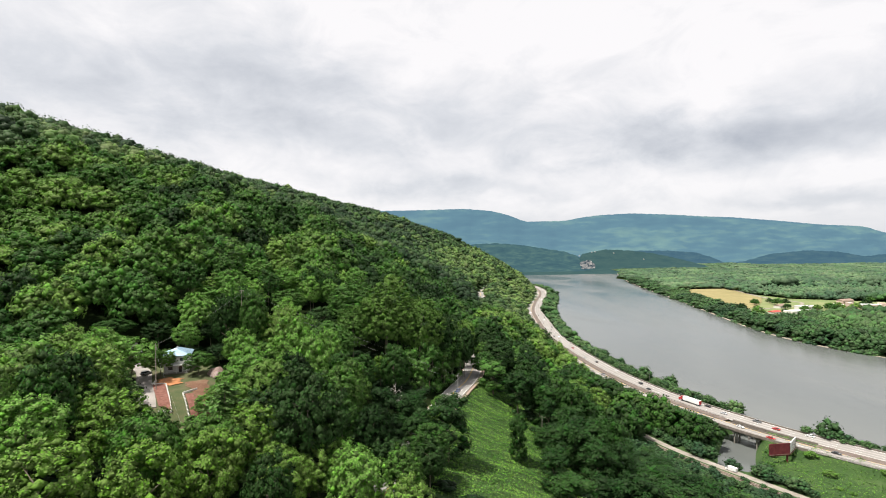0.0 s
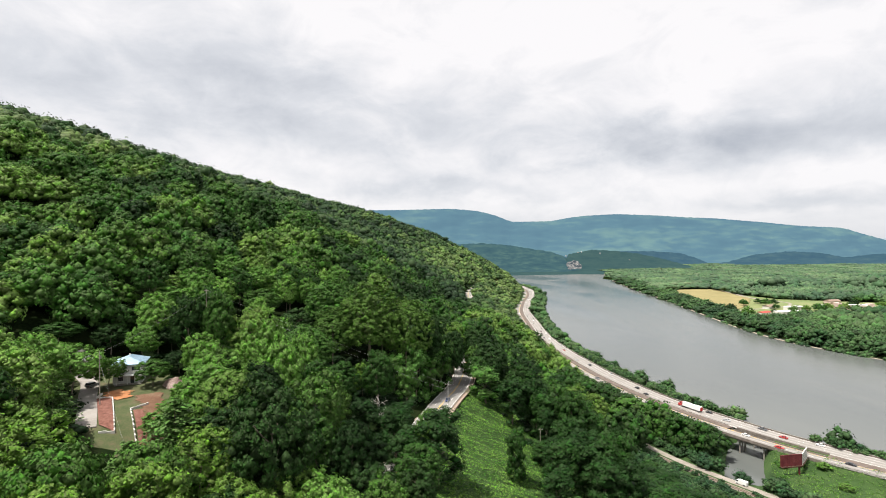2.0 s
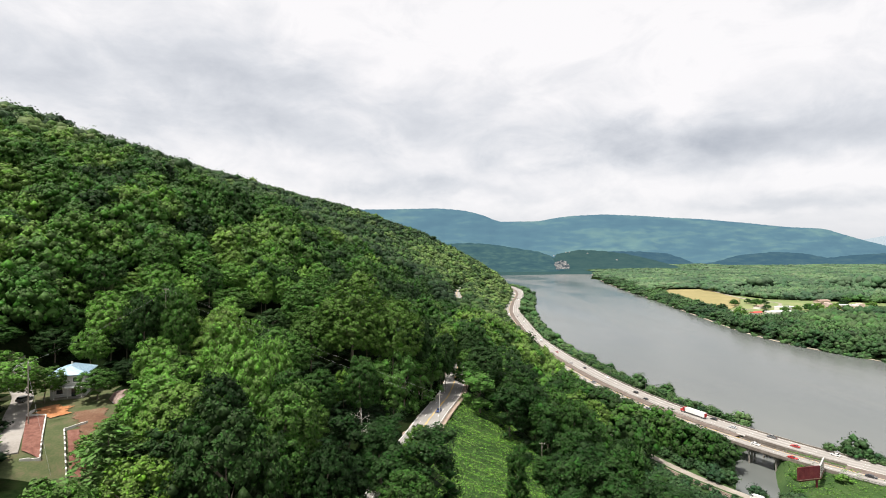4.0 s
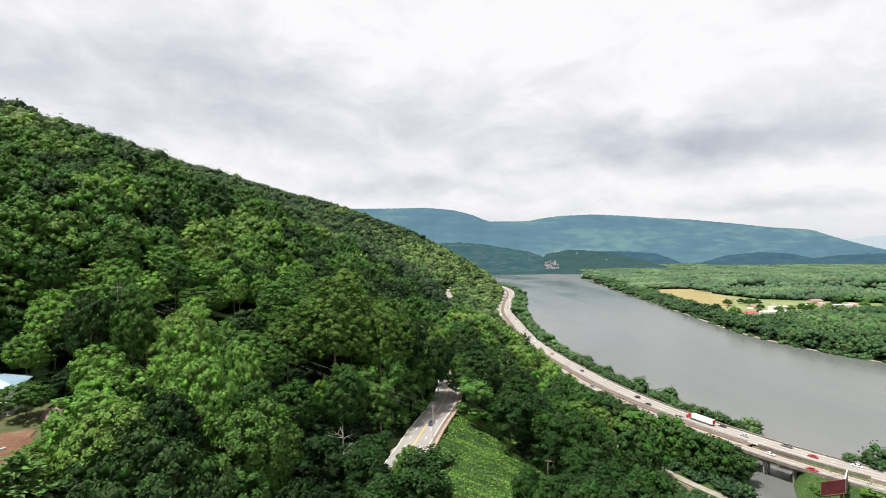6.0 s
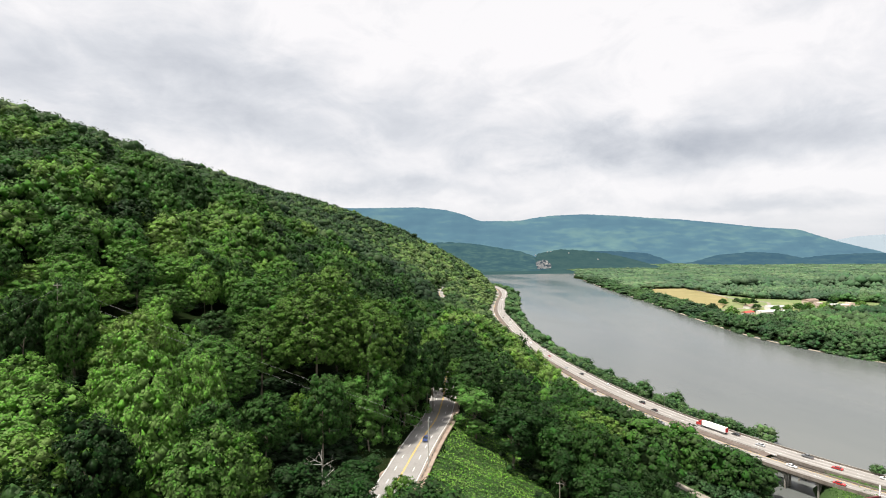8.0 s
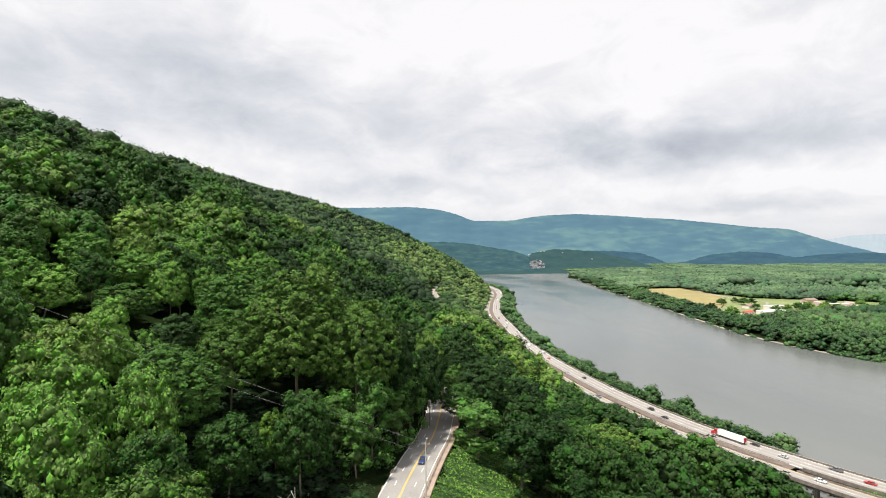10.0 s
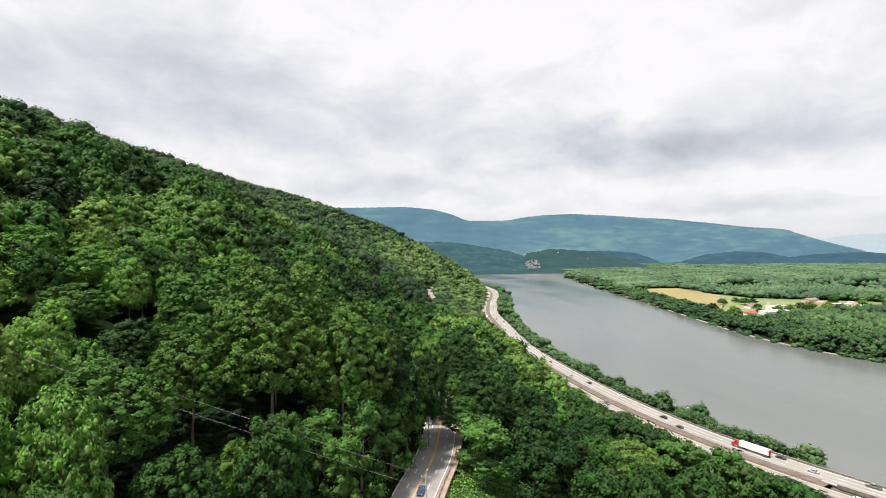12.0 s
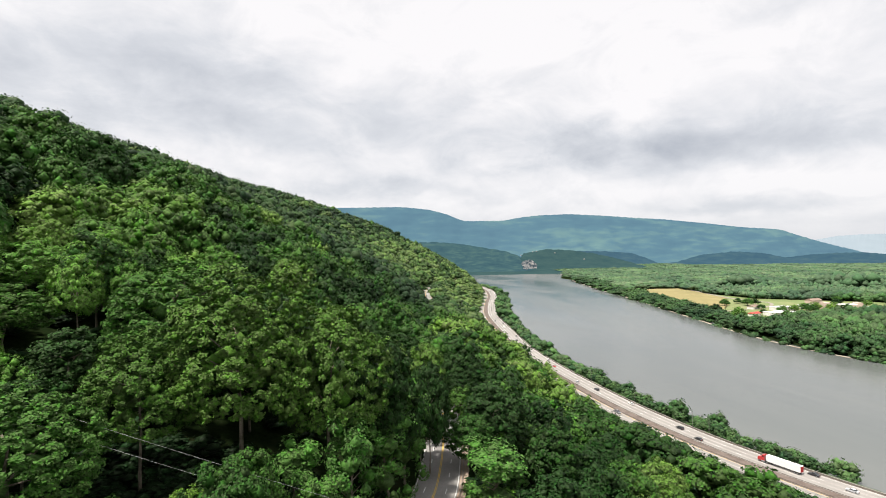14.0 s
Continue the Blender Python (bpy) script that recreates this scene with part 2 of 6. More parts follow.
def water_material():
    m, N, L = material("murky_river_water")
    out, bsdf = N("ShaderNodeOutputMaterial"), N("ShaderNodeBsdfPrincipled")
    tc, stretch = N("ShaderNodeTexCoord"), N("ShaderNodeMapping")
    stretch.inputs["Scale"].default_value = (1.0, 0.35, 1.0)
    stretch.inputs["Rotation"].default_value = (0, 0, radians(-20))
    L(tc.outputs["Object"], stretch.inputs[0])
    silt = N("ShaderNodeTexNoise")
    silt.inputs["Scale"].default_value, silt.inputs["Detail"].default_value, silt.inputs["Distortion"].default_value = 0.006, 5, 0.8
    L(stretch.outputs[0], silt.inputs["Vector"])
    ramp = N("ShaderNodeValToRGB")
    e = ramp.color_ramp.elements
    e[0].position, e[0].color = 0.38, (0.090, 0.100, 0.098, 1)
    e[1].position, e[1].color = 0.68, (0.122, 0.129, 0.124, 1)
    L(silt.outputs["Fac"], ramp.inputs[0])
    L(ramp.outputs[0], bsdf.inputs["Base Color"])
    calm = N("ShaderNodeMapRange")                       # smooth lanes and breeze-ruffled ones
    for key, v in (("From Min", 0.35), ("From Max", 0.65), ("To Min", 0.12), ("To Max", 0.24)):
        calm.inputs[key].default_value = v
    L(silt.outputs["Fac"], calm.inputs["Value"])
    L(calm.outputs[0], bsdf.inputs["Roughness"])
    bsdf.inputs["IOR"].default_value = 1.33
    total = None
    for s, strength in ((0.9, 0.10), (0.11, 0.05)):
        n, b = N("ShaderNodeTexNoise"), N("ShaderNodeBump")
        n.inputs["Scale"].default_value, n.inputs["Detail"].default_value = s, 4
        L(stretch.outputs[0], n.inputs["Vector"])
        b.inputs["Strength"].default_value, b.inputs["Distance"].default_value = strength, 0.5
        L(n.outputs["Fac"], b.inputs["Height"])
        if total:
            L(total, b.inputs["Normal"])
        total = b.outputs[0]
    L(total, bsdf.inputs["Normal"])
    L(bsdf.outputs[0], out.inputs[0])
    return m


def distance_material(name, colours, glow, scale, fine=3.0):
    """Far hills: the haze of kilometres of air is put into their colour and a weak glow."""
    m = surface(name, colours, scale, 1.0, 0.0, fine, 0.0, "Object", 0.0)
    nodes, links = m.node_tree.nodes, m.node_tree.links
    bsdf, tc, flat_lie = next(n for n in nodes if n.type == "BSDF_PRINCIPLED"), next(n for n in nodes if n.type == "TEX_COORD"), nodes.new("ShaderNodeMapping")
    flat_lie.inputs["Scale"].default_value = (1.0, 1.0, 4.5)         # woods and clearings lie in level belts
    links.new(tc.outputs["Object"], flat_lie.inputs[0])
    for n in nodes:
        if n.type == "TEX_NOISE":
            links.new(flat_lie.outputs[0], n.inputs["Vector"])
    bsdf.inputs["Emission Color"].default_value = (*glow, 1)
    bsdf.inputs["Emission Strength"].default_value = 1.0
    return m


M_WATER = water_material()
# distance haze is painted in: bluish base colours plus emission
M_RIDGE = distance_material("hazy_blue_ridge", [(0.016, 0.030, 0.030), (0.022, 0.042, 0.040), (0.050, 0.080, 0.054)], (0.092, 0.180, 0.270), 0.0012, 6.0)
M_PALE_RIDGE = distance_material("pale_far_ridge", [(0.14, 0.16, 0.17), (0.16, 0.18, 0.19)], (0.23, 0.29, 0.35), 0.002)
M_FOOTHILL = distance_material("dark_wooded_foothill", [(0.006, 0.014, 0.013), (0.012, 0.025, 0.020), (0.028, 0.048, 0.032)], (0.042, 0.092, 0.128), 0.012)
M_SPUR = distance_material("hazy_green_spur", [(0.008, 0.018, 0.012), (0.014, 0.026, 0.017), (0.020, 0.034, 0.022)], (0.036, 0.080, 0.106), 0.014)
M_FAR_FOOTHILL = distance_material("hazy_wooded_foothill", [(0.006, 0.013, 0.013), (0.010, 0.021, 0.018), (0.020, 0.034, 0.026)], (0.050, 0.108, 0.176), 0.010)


# ---------------------------------------------------------------- plan of the valley
def line(knots):
    """A smooth line x(y) through a few knots (y, x), placed to fit the camera's view."""
    ys, xs = np.array([k[0] for k in knots], float), np.array([k[1] for k in knots], float)
    slope = np.gradient(xs, ys)

    def at(y):
        y = np.clip(np.asarray(y, float), ys[0], ys[-1])
        i = np.clip(np.searchsorted(ys, y) - 1, 0, len(ys) - 2)
        w = ys[i + 1] - ys[i]
        s = (y - ys[i]) / w
        return ((1 + 2 * s) * (1 - s) ** 2 * xs[i] + s * (1 - s) ** 2 * w * slope[i]
                + s * s * (3 - 2 * s) * xs[i + 1] + s * s * (s - 1) * w * slope[i + 1])
    return at


def ease(a, b, v):
    s = np.clip((v - a) / (b - a), 0, 1)
    return s * s * (3 - 2 * s)


DECK = 10.0         # interstate surface over the river
BENCH = 52.0        # hillside road
highway_x = line(((-900, 1000), (0, 425), (150, 327), (248, 265), (291, 240.6), (327, 226.5), (379, 212), (442, 203.6), (534, 202.5), (650, 210.6), (806, 239),
                  (957, 272), (1107, 320), (1310, 392), (1456, 427), (1530, 436), (1620, 438), (1720, 400), (1850, 280), (2000, 80), (2300, -500), (5000, -3000)))
road_x = line(((-900, -150), (60, -22), (150, -8), (200, 6), (225, 13.5), (246, 21.5), (258, 26), (274, 32.5), (291, 39.8), (304, 44), (322, 49), (342, 53.5), (360, 58), (400, 67), (500, 84),
               (620, 104), (756, 131), (980, 176), (1100, 216), (1190, 258), (1350, 330), (1530, 365), (1620, 365), (1720, 320), (1850, 200), (2000, 0), (2300, -600), (5000, -3200)))
far_bank_x = line(((-900, 1300), (250, 690), (400, 610), (523, 560), (600, 546), (680, 549), (747, 563), (895, 606), (1183, 694), (1532, 790), (1820, 880), (2272, 1050), (2480, 1130), (5000, 2400)))
low_road_x = line(((-900, 700), (100, 262), (222, 197), (253, 183), (283, 170), (320, 160), (362, 151), (420, 150), (520, 158), (5000, 158)))
INLET = ((288, 331), (229, 311), (206, 283), (195, 268))


def inlet_gap(x, y):
    """Distance from the creek's middle."""
    best = np.full(np.shape(x), 1e9)
    for (ax, ay), (bx, by) in zip(INLET[:3], INLET[1:4]):
        dx, dy = bx - ax, by - ay
        s = np.clip(((x - ax) * dx + (y - ay) * dy) / (dx * dx + dy * dy), 0, 1)
        best = np.minimum(best, np.hypot(x - ax - s * dx, y - ay - s * dy))
    return best


def wave(x, y, size, seed):
    """Cheap rolling unevenness from crossed sines."""
    k = 6.283 / size
    return (np.sin(k * (x * 0.8 + y * 0.6) + seed) * np.cos(k * (y * 0.9 - x * 0.35) + 2.1 * seed)
            + 0.5 * np.sin(k * 2.3 * (x * 0.3 - y * 0.95) + 3.7 * seed)) / 1.5


def ground(x, y):
    x, y = np.asarray(x, float), np.asarray(y, float)
    hx, rx = highway_x(y), road_x(y)
    # above the hillside road
    d = np.maximum(rx - 7 - x, 0)
    cove = 0.27 * d
    slope = 300 * (1 - np.exp(-0.70 * d / 300)) * (1 - 0.07 * ease(1100, 1400, y)) - 0.00022 * np.maximum(d - 480, 0) ** 2
    hill = BENCH + cove + (slope - cove) * ease(225, 465, y)
    hill = hill + wave(x, y, 170, 1.0) * np.minimum(d * 0.05, 7) + wave(x, y, 60, 2.0) * np.minimum(d * 0.03, 2.5)
    hill = np.maximum(hill, -5)
    # levelled yard round the house
    yard = 79 - 0.075 * np.clip(222 - y, 0, 60)
    hill = hill + (yard - hill) * (1 - ease(22, 44, np.hypot(x + 103, (y - 212) * 0.75)))
    # from the road down to the toe, the low road and the interstate
    lower = ease(400, 520, y)
    toe = (low_road_x(y) - 10) * (1 - lower) + (hx - 17) * lower
    u = np.clip((x - rx - 7) / np.maximum(toe - rx - 7, 5), 0, 1)
    low = 5.6 + 3.6 * lower
    fall = low + (BENCH - low) * (1 - u) ** (1.6 - 0.5 * lower) + wave(x, y, 45, 3.0) * 1.6 * np.sin(np.pi * u)
    z = np.where(x < rx - 7, hill, np.where(x < rx + 7, BENCH - 0.15, fall))
    bank = low + (DECK - 0.5 - low) * ease(np.maximum(toe + 14, hx - 30), hx - 15.5, x)
    z = np.where(x > toe, np.where(x > toe + 14, bank, low), z)
    z = np.where(np.abs(x - hx) < 16.5, DECK - 0.5, z)
    # river bank, bed, far shore and plain
    near = hx + 47
    z = np.where(x > hx + 16.5, DECK - 0.5 - (DECK + 1.0) * ease(hx + 17, near + 4, x), z)
    bed = (x > near + 4) & (x < far_bank_x(y) - 4) & (y < 2485)
    z = np.where(bed, -2.5, z)
    far = far_bank_x(y)
    plain_z = -2.5 + 8.5 * ease(far - 5, far + 22, x) + wave(x, y, 900, 4.0) * 1.2
    plain_z = np.where(y > 2400, np.maximum(plain_z, -2.5 + 8 * ease(2470, 2520, y)), plain_z)
    z = np.where((x > far - 5) | ((y > 2440) & (x > near)), plain_z, z)
    # the creek that passes under the bridge
    gap = inlet_gap(x, y)
    return np.where((x > 165), z + (np.minimum(z, -2.0) - z) * (1 - ease(8.0, 14.5, gap)), z)


def sunk(x, y):
    """How much taller the trees of the cove above the road grow."""
    d = np.maximum(road_x(y) - 7 - x, 0)
    return np.maximum(np.minimum(0.5 * d, 18) - 0.15 * d, 0) * (1 - ease(225, 465, y)) * ease(22, 60, np.hypot(x + 103, (y - 212) * 0.75))


def spaced(lo, hi, a, b, step, grow=1.12):
    """Grid lines: even steps between a and b, growing outside."""
    inner = list(np.arange(a, b + 0.1, step))
    left, s, v = [], step, a
    while v > lo:
        s *= grow
        v -= s
        left.append(v)
    right, s, v = [], step, inner[-1]
    while v < hi:
        s *= grow
        v += s
        right.append(v)
    return np.array(left[::-1] + inner + right)


def mesh_of(name, verts, faces, mats, index=None, smooth=False, tint=None):
    me = bpy.data.meshes.new(name)
    verts, faces = np.asarray(verts, np.float32), np.asarray(faces, np.int32)
    n, k = faces.shape
    me.vertices.add(len(verts))
    me.vertices.foreach_set("co", verts.ravel())
    me.loops.add(n * k)
    me.loops.foreach_set("vertex_index", faces.ravel())
    me.polygons.add(n)
    me.polygons.foreach_set("loop_start", np.arange(0, n * k, k, dtype=np.int32))
    me.polygons.foreach_set("loop_total", np.full(n, k, dtype=np.int32))
    for m in mats:
        me.materials.append(m)
    if index is not None:
        me.polygons.foreach_set("material_index", np.asarray(index, np.int32))
    me.polygons.foreach_set("use_smooth", np.full(n, smooth))
    if tint is not None:
        a = me.attributes.new("tint", "FLOAT", "FACE")
        a.data.foreach_set("value", np.asarray(tint, np.float32))
    me.update(calc_edges=True)
    me.validate()
    return me


def grid_faces(nx, ny):
    i, j = np.meshgrid(np.arange(nx - 1), np.arange(ny - 1), indexing="ij")
    a = (i * ny + j).ravel()
    return np.stack([a, a + ny, a + ny + 1, a + 1], 1)


FIELD = ((811, 1383), (867, 1392), (963, 1388), (947, 1328), (902, 1212), (866, 1115), (790, 1020), (719, 951), (673, 924), (680, 965), (686, 1000), (722, 1136))


def in_poly(x, y, poly):
    inside = np.zeros(np.shape(x), bool)
    for (ax, ay), (bx, by) in zip(poly, poly[1:] + poly[:1]):
        hit = ((ay > y) != (by > y)) & (x < (bx - ax) * (y - ay) / (by - ay + 1e-9) + ax)
        inside ^= hit
    return inside


VINE_BANK = ((13, 160), (17, 185), (20, 205), (25, 230), (32.5, 250), (48, 288), (65, 286), (68, 264), (71, 240), (68, 205), (58, 160))
VINE_COVER = ((8, 158), (14.2, 185), (17, 205), (24.3, 230), (31.5, 250), (46.5, 288), (60, 312), (74, 300), (77, 264), (81, 240), (79, 205), (70, 158))
MEADOW = ((215, 150), (200, 235), (196, 262), (212, 276), (236, 306), (262, 240), (320, 150))
LAWN = ((902, 1212), (905, 1080), (960, 1039), (1010, 1000), (1085, 945), (966, 840), (895, 835), (764, 825), (640, 765), (598, 762), (610, 800), (638, 841), (673, 924), (719, 951), (790, 1020), (866, 1115))


YARD = ((-130, 246), (-124, 250), (-108, 236), (-90, 234), (-76, 214), (-66, 186), (-70, 168), (-90, 174), (-102, 196), (-118, 222))


def build_ground():
    xs, ys = spaced(-5200, 6200, -150, 300, 4.0), spaced(-1500, 4900, 60, 420, 4.0, 1.09)
    X, Y = np.meshgrid(xs, ys, indexing="ij")
    Z = ground(X, Y)
    V = np.stack([X, Y, Z], -1).reshape(-1, 3)
    F = grid_faces(len(xs), len(ys))
    c = V[F].mean(1)
    x, y, z = c.T
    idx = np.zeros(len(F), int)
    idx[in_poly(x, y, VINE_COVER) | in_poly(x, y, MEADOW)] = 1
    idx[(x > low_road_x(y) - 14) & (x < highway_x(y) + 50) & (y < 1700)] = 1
    # ground at the bend takes the spur's painted haze and glow
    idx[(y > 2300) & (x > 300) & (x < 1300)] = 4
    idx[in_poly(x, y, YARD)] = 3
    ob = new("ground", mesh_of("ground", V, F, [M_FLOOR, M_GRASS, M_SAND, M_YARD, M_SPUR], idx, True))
    tagged(ob, "wooded valley ground with grassy banks and sandy shore", "ground", kind="structure")


build_ground()
flat = bpy.data.meshes.new("water")
flat.from_pydata([(150, -1400, 0), (2200, -1400, 0), (2200, 2600, 0), (-1200, 2600, 0), (-1200, 1500, 0), (150, 1500, 0)], [], [(0, 1, 2, 3, 4, 5)])
flat.materials.append(M_WATER)
tagged(new("water", flat), "wide calm grey-green river with silty streaks", "river", kind="structure")


def overlay(name, poly, mat, label, category, lift=0.25, step=8.0, ragged=0.0):
    """A field laid on the plain as a thin sheet that follows the ground."""
    px, py = [p[0] for p in poly], [p[1] for p in poly]
    xs, ys = np.arange(min(px), max(px) + step, step), np.arange(min(py), max(py) + step, step)
    X, Y = np.meshgrid(xs, ys, indexing="ij")
    V = np.stack([X, Y, ground(X, Y) + lift], -1).reshape(-1, 3)
    F = grid_faces(len(xs), len(ys))
    c = V[F].mean(1)
    fray = ragged * (wave(c[:, 0], c[:, 1], 7, 1.0) + 0.6 * wave(c[:, 0], c[:, 1], 2.3, 2.0))
    F = F[in_poly(c[:, 0] + fray, c[:, 1] + fray, poly)]
    return tagged(new(name, mesh_of(name, V, F, [mat], None, True)), label, category, kind="structure")


overlay("field_ripe", FIELD, M_HAY, "ripe tan hay field beyond the river", "field", 0.5, 4.0)
overlay("field_green", LAWN, M_LAWN, "pale green mown field beyond the river", "field", 0.3, 4.0)


def pull(x, y, z, reach):
    """Brings a far crest nearer along its line of sight from the middle of the walk."""
    vx, vy, vz = 3.0, 70.0, 123.0
    f = reach / ((x - vx) * 0.2 + (y - vy) * 0.98)
    return vx + (x - vx) * f, vy + (y - vy) * f, vz + (z - vz) * f


def ridge(name, crest, reach, foot, mat, label, rows=16, rough=14.0, seed=0.0):
    """A far range: crest knots (x, y, z), falling towards the valley floor at the fraction foot of its distance, cut by gullies."""
    K = np.array([pull(*k, reach) for k in crest])
    xs = np.linspace(K[0, 0], K[-1, 0], 320)
    top, far = np.interp(xs, K[:, 0], K[:, 2]), np.interp(xs, K[:, 0], K[:, 1])
    for _ in range(4):
        top[1:-1] = (top[:-2] + 2 * top[1:-1] + top[2:]) / 4
    t = np.linspace(0, 1, rows)
    fall = ((1 - t) ** 1.25)[None, :]
    w = 1 - (1 - foot) * t[None, :]
    X, Y = 3 + (xs[:, None] - 3) * w, 70 + (far[:, None] - 70) * w
    gully = (wave(X, Y, 420, seed + 1) * 1.6 + wave(X, Y, 170, seed + 2)) * rough * (np.sin(np.pi * t) ** 0.7)[None, :]
    crest_bumps = (wave(X, X * 0.3, 60, seed + 3) * 1.4 + wave(X, X * 0.2, 23, seed + 4)) * 1.6 * fall
    Z = top[:, None] * fall + gully + crest_bumps
    V = np.stack([X, Y, Z], -1).reshape(-1, 3)
    ob = new(name, mesh_of(name, V, grid_faces(320, rows)[:, ::-1], [mat], None, True))
    return tagged(ob, label, "mountain", kind="structure")


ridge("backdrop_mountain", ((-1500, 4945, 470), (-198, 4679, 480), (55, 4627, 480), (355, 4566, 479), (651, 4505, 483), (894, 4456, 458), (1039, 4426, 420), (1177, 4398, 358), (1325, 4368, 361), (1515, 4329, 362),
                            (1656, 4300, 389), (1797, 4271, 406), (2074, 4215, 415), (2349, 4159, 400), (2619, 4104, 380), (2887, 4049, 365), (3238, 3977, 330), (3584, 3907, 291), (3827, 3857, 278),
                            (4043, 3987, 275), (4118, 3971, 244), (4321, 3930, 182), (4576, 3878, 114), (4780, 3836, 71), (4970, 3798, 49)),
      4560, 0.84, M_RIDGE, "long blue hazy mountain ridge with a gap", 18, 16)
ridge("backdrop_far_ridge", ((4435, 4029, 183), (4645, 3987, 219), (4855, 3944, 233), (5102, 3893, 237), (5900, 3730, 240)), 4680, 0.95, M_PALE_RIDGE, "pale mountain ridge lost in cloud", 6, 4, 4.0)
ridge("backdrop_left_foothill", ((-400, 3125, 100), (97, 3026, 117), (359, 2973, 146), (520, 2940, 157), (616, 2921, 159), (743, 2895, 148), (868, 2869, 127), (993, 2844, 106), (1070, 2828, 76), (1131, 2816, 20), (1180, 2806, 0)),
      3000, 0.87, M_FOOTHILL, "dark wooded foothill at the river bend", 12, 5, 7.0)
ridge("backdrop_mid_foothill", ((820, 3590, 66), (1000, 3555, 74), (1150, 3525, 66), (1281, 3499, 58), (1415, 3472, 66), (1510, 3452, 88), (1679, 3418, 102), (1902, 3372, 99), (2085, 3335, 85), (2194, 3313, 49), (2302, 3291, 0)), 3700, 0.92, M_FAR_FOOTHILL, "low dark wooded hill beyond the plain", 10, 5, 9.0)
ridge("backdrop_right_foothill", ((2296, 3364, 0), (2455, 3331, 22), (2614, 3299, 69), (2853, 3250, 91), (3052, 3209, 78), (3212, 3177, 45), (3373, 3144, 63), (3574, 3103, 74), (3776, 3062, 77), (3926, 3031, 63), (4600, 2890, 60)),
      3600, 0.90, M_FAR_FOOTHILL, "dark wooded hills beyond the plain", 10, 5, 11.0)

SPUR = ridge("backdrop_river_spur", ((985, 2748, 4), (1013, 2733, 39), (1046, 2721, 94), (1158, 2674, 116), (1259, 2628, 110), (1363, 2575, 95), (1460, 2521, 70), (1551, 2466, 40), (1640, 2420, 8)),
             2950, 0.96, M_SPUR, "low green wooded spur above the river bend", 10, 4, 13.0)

# ---------------------------------------------------------------- woodland
random.seed(7)


def unit(v):
    return v / np.maximum(np.linalg.norm(v, axis=-1, keepdims=True), 1e-9)


PHI = (1 + 5 ** 0.5) / 2
ICO_V = unit(np.array([(-1, PHI, 0), (1, PHI, 0), (-1, -PHI, 0), (1, -PHI, 0), (0, -1, PHI), (0, 1, PHI),
                       (0, -1, -PHI), (0, 1, -PHI), (PHI, 0, -1), (PHI, 0, 1), (-PHI, 0, -1), (-PHI, 0, 1)]))
ICO_F = np.array([(0, 11, 5), (0, 5, 1), (0, 1, 7), (0, 7, 10), (0, 10, 11), (1, 5, 9), (5, 11, 4), (11, 10, 2), (10, 7, 6), (7, 1, 8),
                  (3, 9, 4), (3, 4, 2), (3, 2, 6), (3, 6, 8), (3, 8, 9), (4, 9, 5), (2, 4, 11), (6, 2, 10), (8, 6, 7), (9, 8, 1)])


def sprays(rng, pos, nrm, size, slim=0.62):
    """Bent diamond sprays of leaves: two triangles each, facing along nrm."""
    n = len(pos)
    t = unit(np.cross(nrm, rng.normal(size=(n, 3))))
    s = np.cross(nrm, t)
    a = (size * rng.uniform(0.6, 1.35, n) * 0.5)[:, None]
    b = a * slim * rng.uniform(0.75, 1.25, (n, 1))
    sag = nrm * a * 0.35
    V = np.stack([pos + t * a - sag, pos + s * b, pos - t * a - sag, pos - s * b], 1).reshape(-1, 3)
    k = np.arange(n)[:, None] * 4
    F = np.concatenate([k + np.array([0, 1, 2]), k + np.array([0, 2, 3])])
    return V, F


OCT_V = np.array([(1, 0, 0), (-1, 0, 0), (0, 1, 0), (0, -1, 0), (0, 0, 1), (0, 0, -1)], float)
OCT_F = np.array([(0, 2, 4), (2, 1, 4), (1, 3, 4), (3, 0, 4), (2, 0, 5), (1, 2, 5), (3, 1, 5), (0, 3, 5)])


def lumps(rng, centres, radii, squash=0.85, fill=0.80, coarse=False):
    """Dense inner foliage: a rough small ball in each lobe."""
    n, (bv, bf) = len(centres), (OCT_V, OCT_F) if coarse else (ICO_V, ICO_F)
    k = len(bv)
    r = (radii[:, None] * fill * rng.uniform(0.82, 1.12, (n, k)))[:, :, None]
    V = centres[:, None, :] + bv[None] * r * np.array([1, 1, squash])
    F = bf[None] + (np.arange(n) * k)[:, None, None]
    return V.reshape(-1, 3), F.reshape(-1, 3)


def slivers(rng, pos, nrm, size):
    """Single three-cornered sprays for trees far off."""
    n = len(pos)
    t = unit(np.cross(nrm, rng.normal(size=(n, 3))))
    s = np.cross(nrm, t)
    a = (size * rng.uniform(0.6, 1.3, n) * 0.5)[:, None]
    V = np.stack([pos + t * a * 1.2, pos - t * a * 0.6 + s * a, pos - t * a * 0.6 - s * a], 1).reshape(-1, 3)
    return V, np.arange(n)[:, None] * 3 + np.arange(3)


def join(*meshes):
    V, F, o = [], [], 0
    for v, f in meshes:
        V.append(v)
        F.append(f + o)
        o += len(v)
    return np.concatenate(V), np.concatenate(F)


def around(rng, n, low=-0.42):
    """Directions spread evenly from straight up to below the waist."""
    k = np.arange(n) + 0.5
    up = 1 - (1 - low) * k / n
    a = k * 2.39996 + rng.uniform(0, 6.28)
    q = np.sqrt(np.maximum(1 - up * up, 0))
    return np.stack([q * np.cos(a), q * np.sin(a), up], 1) + rng.normal(size=(n, 3)) * 0.12


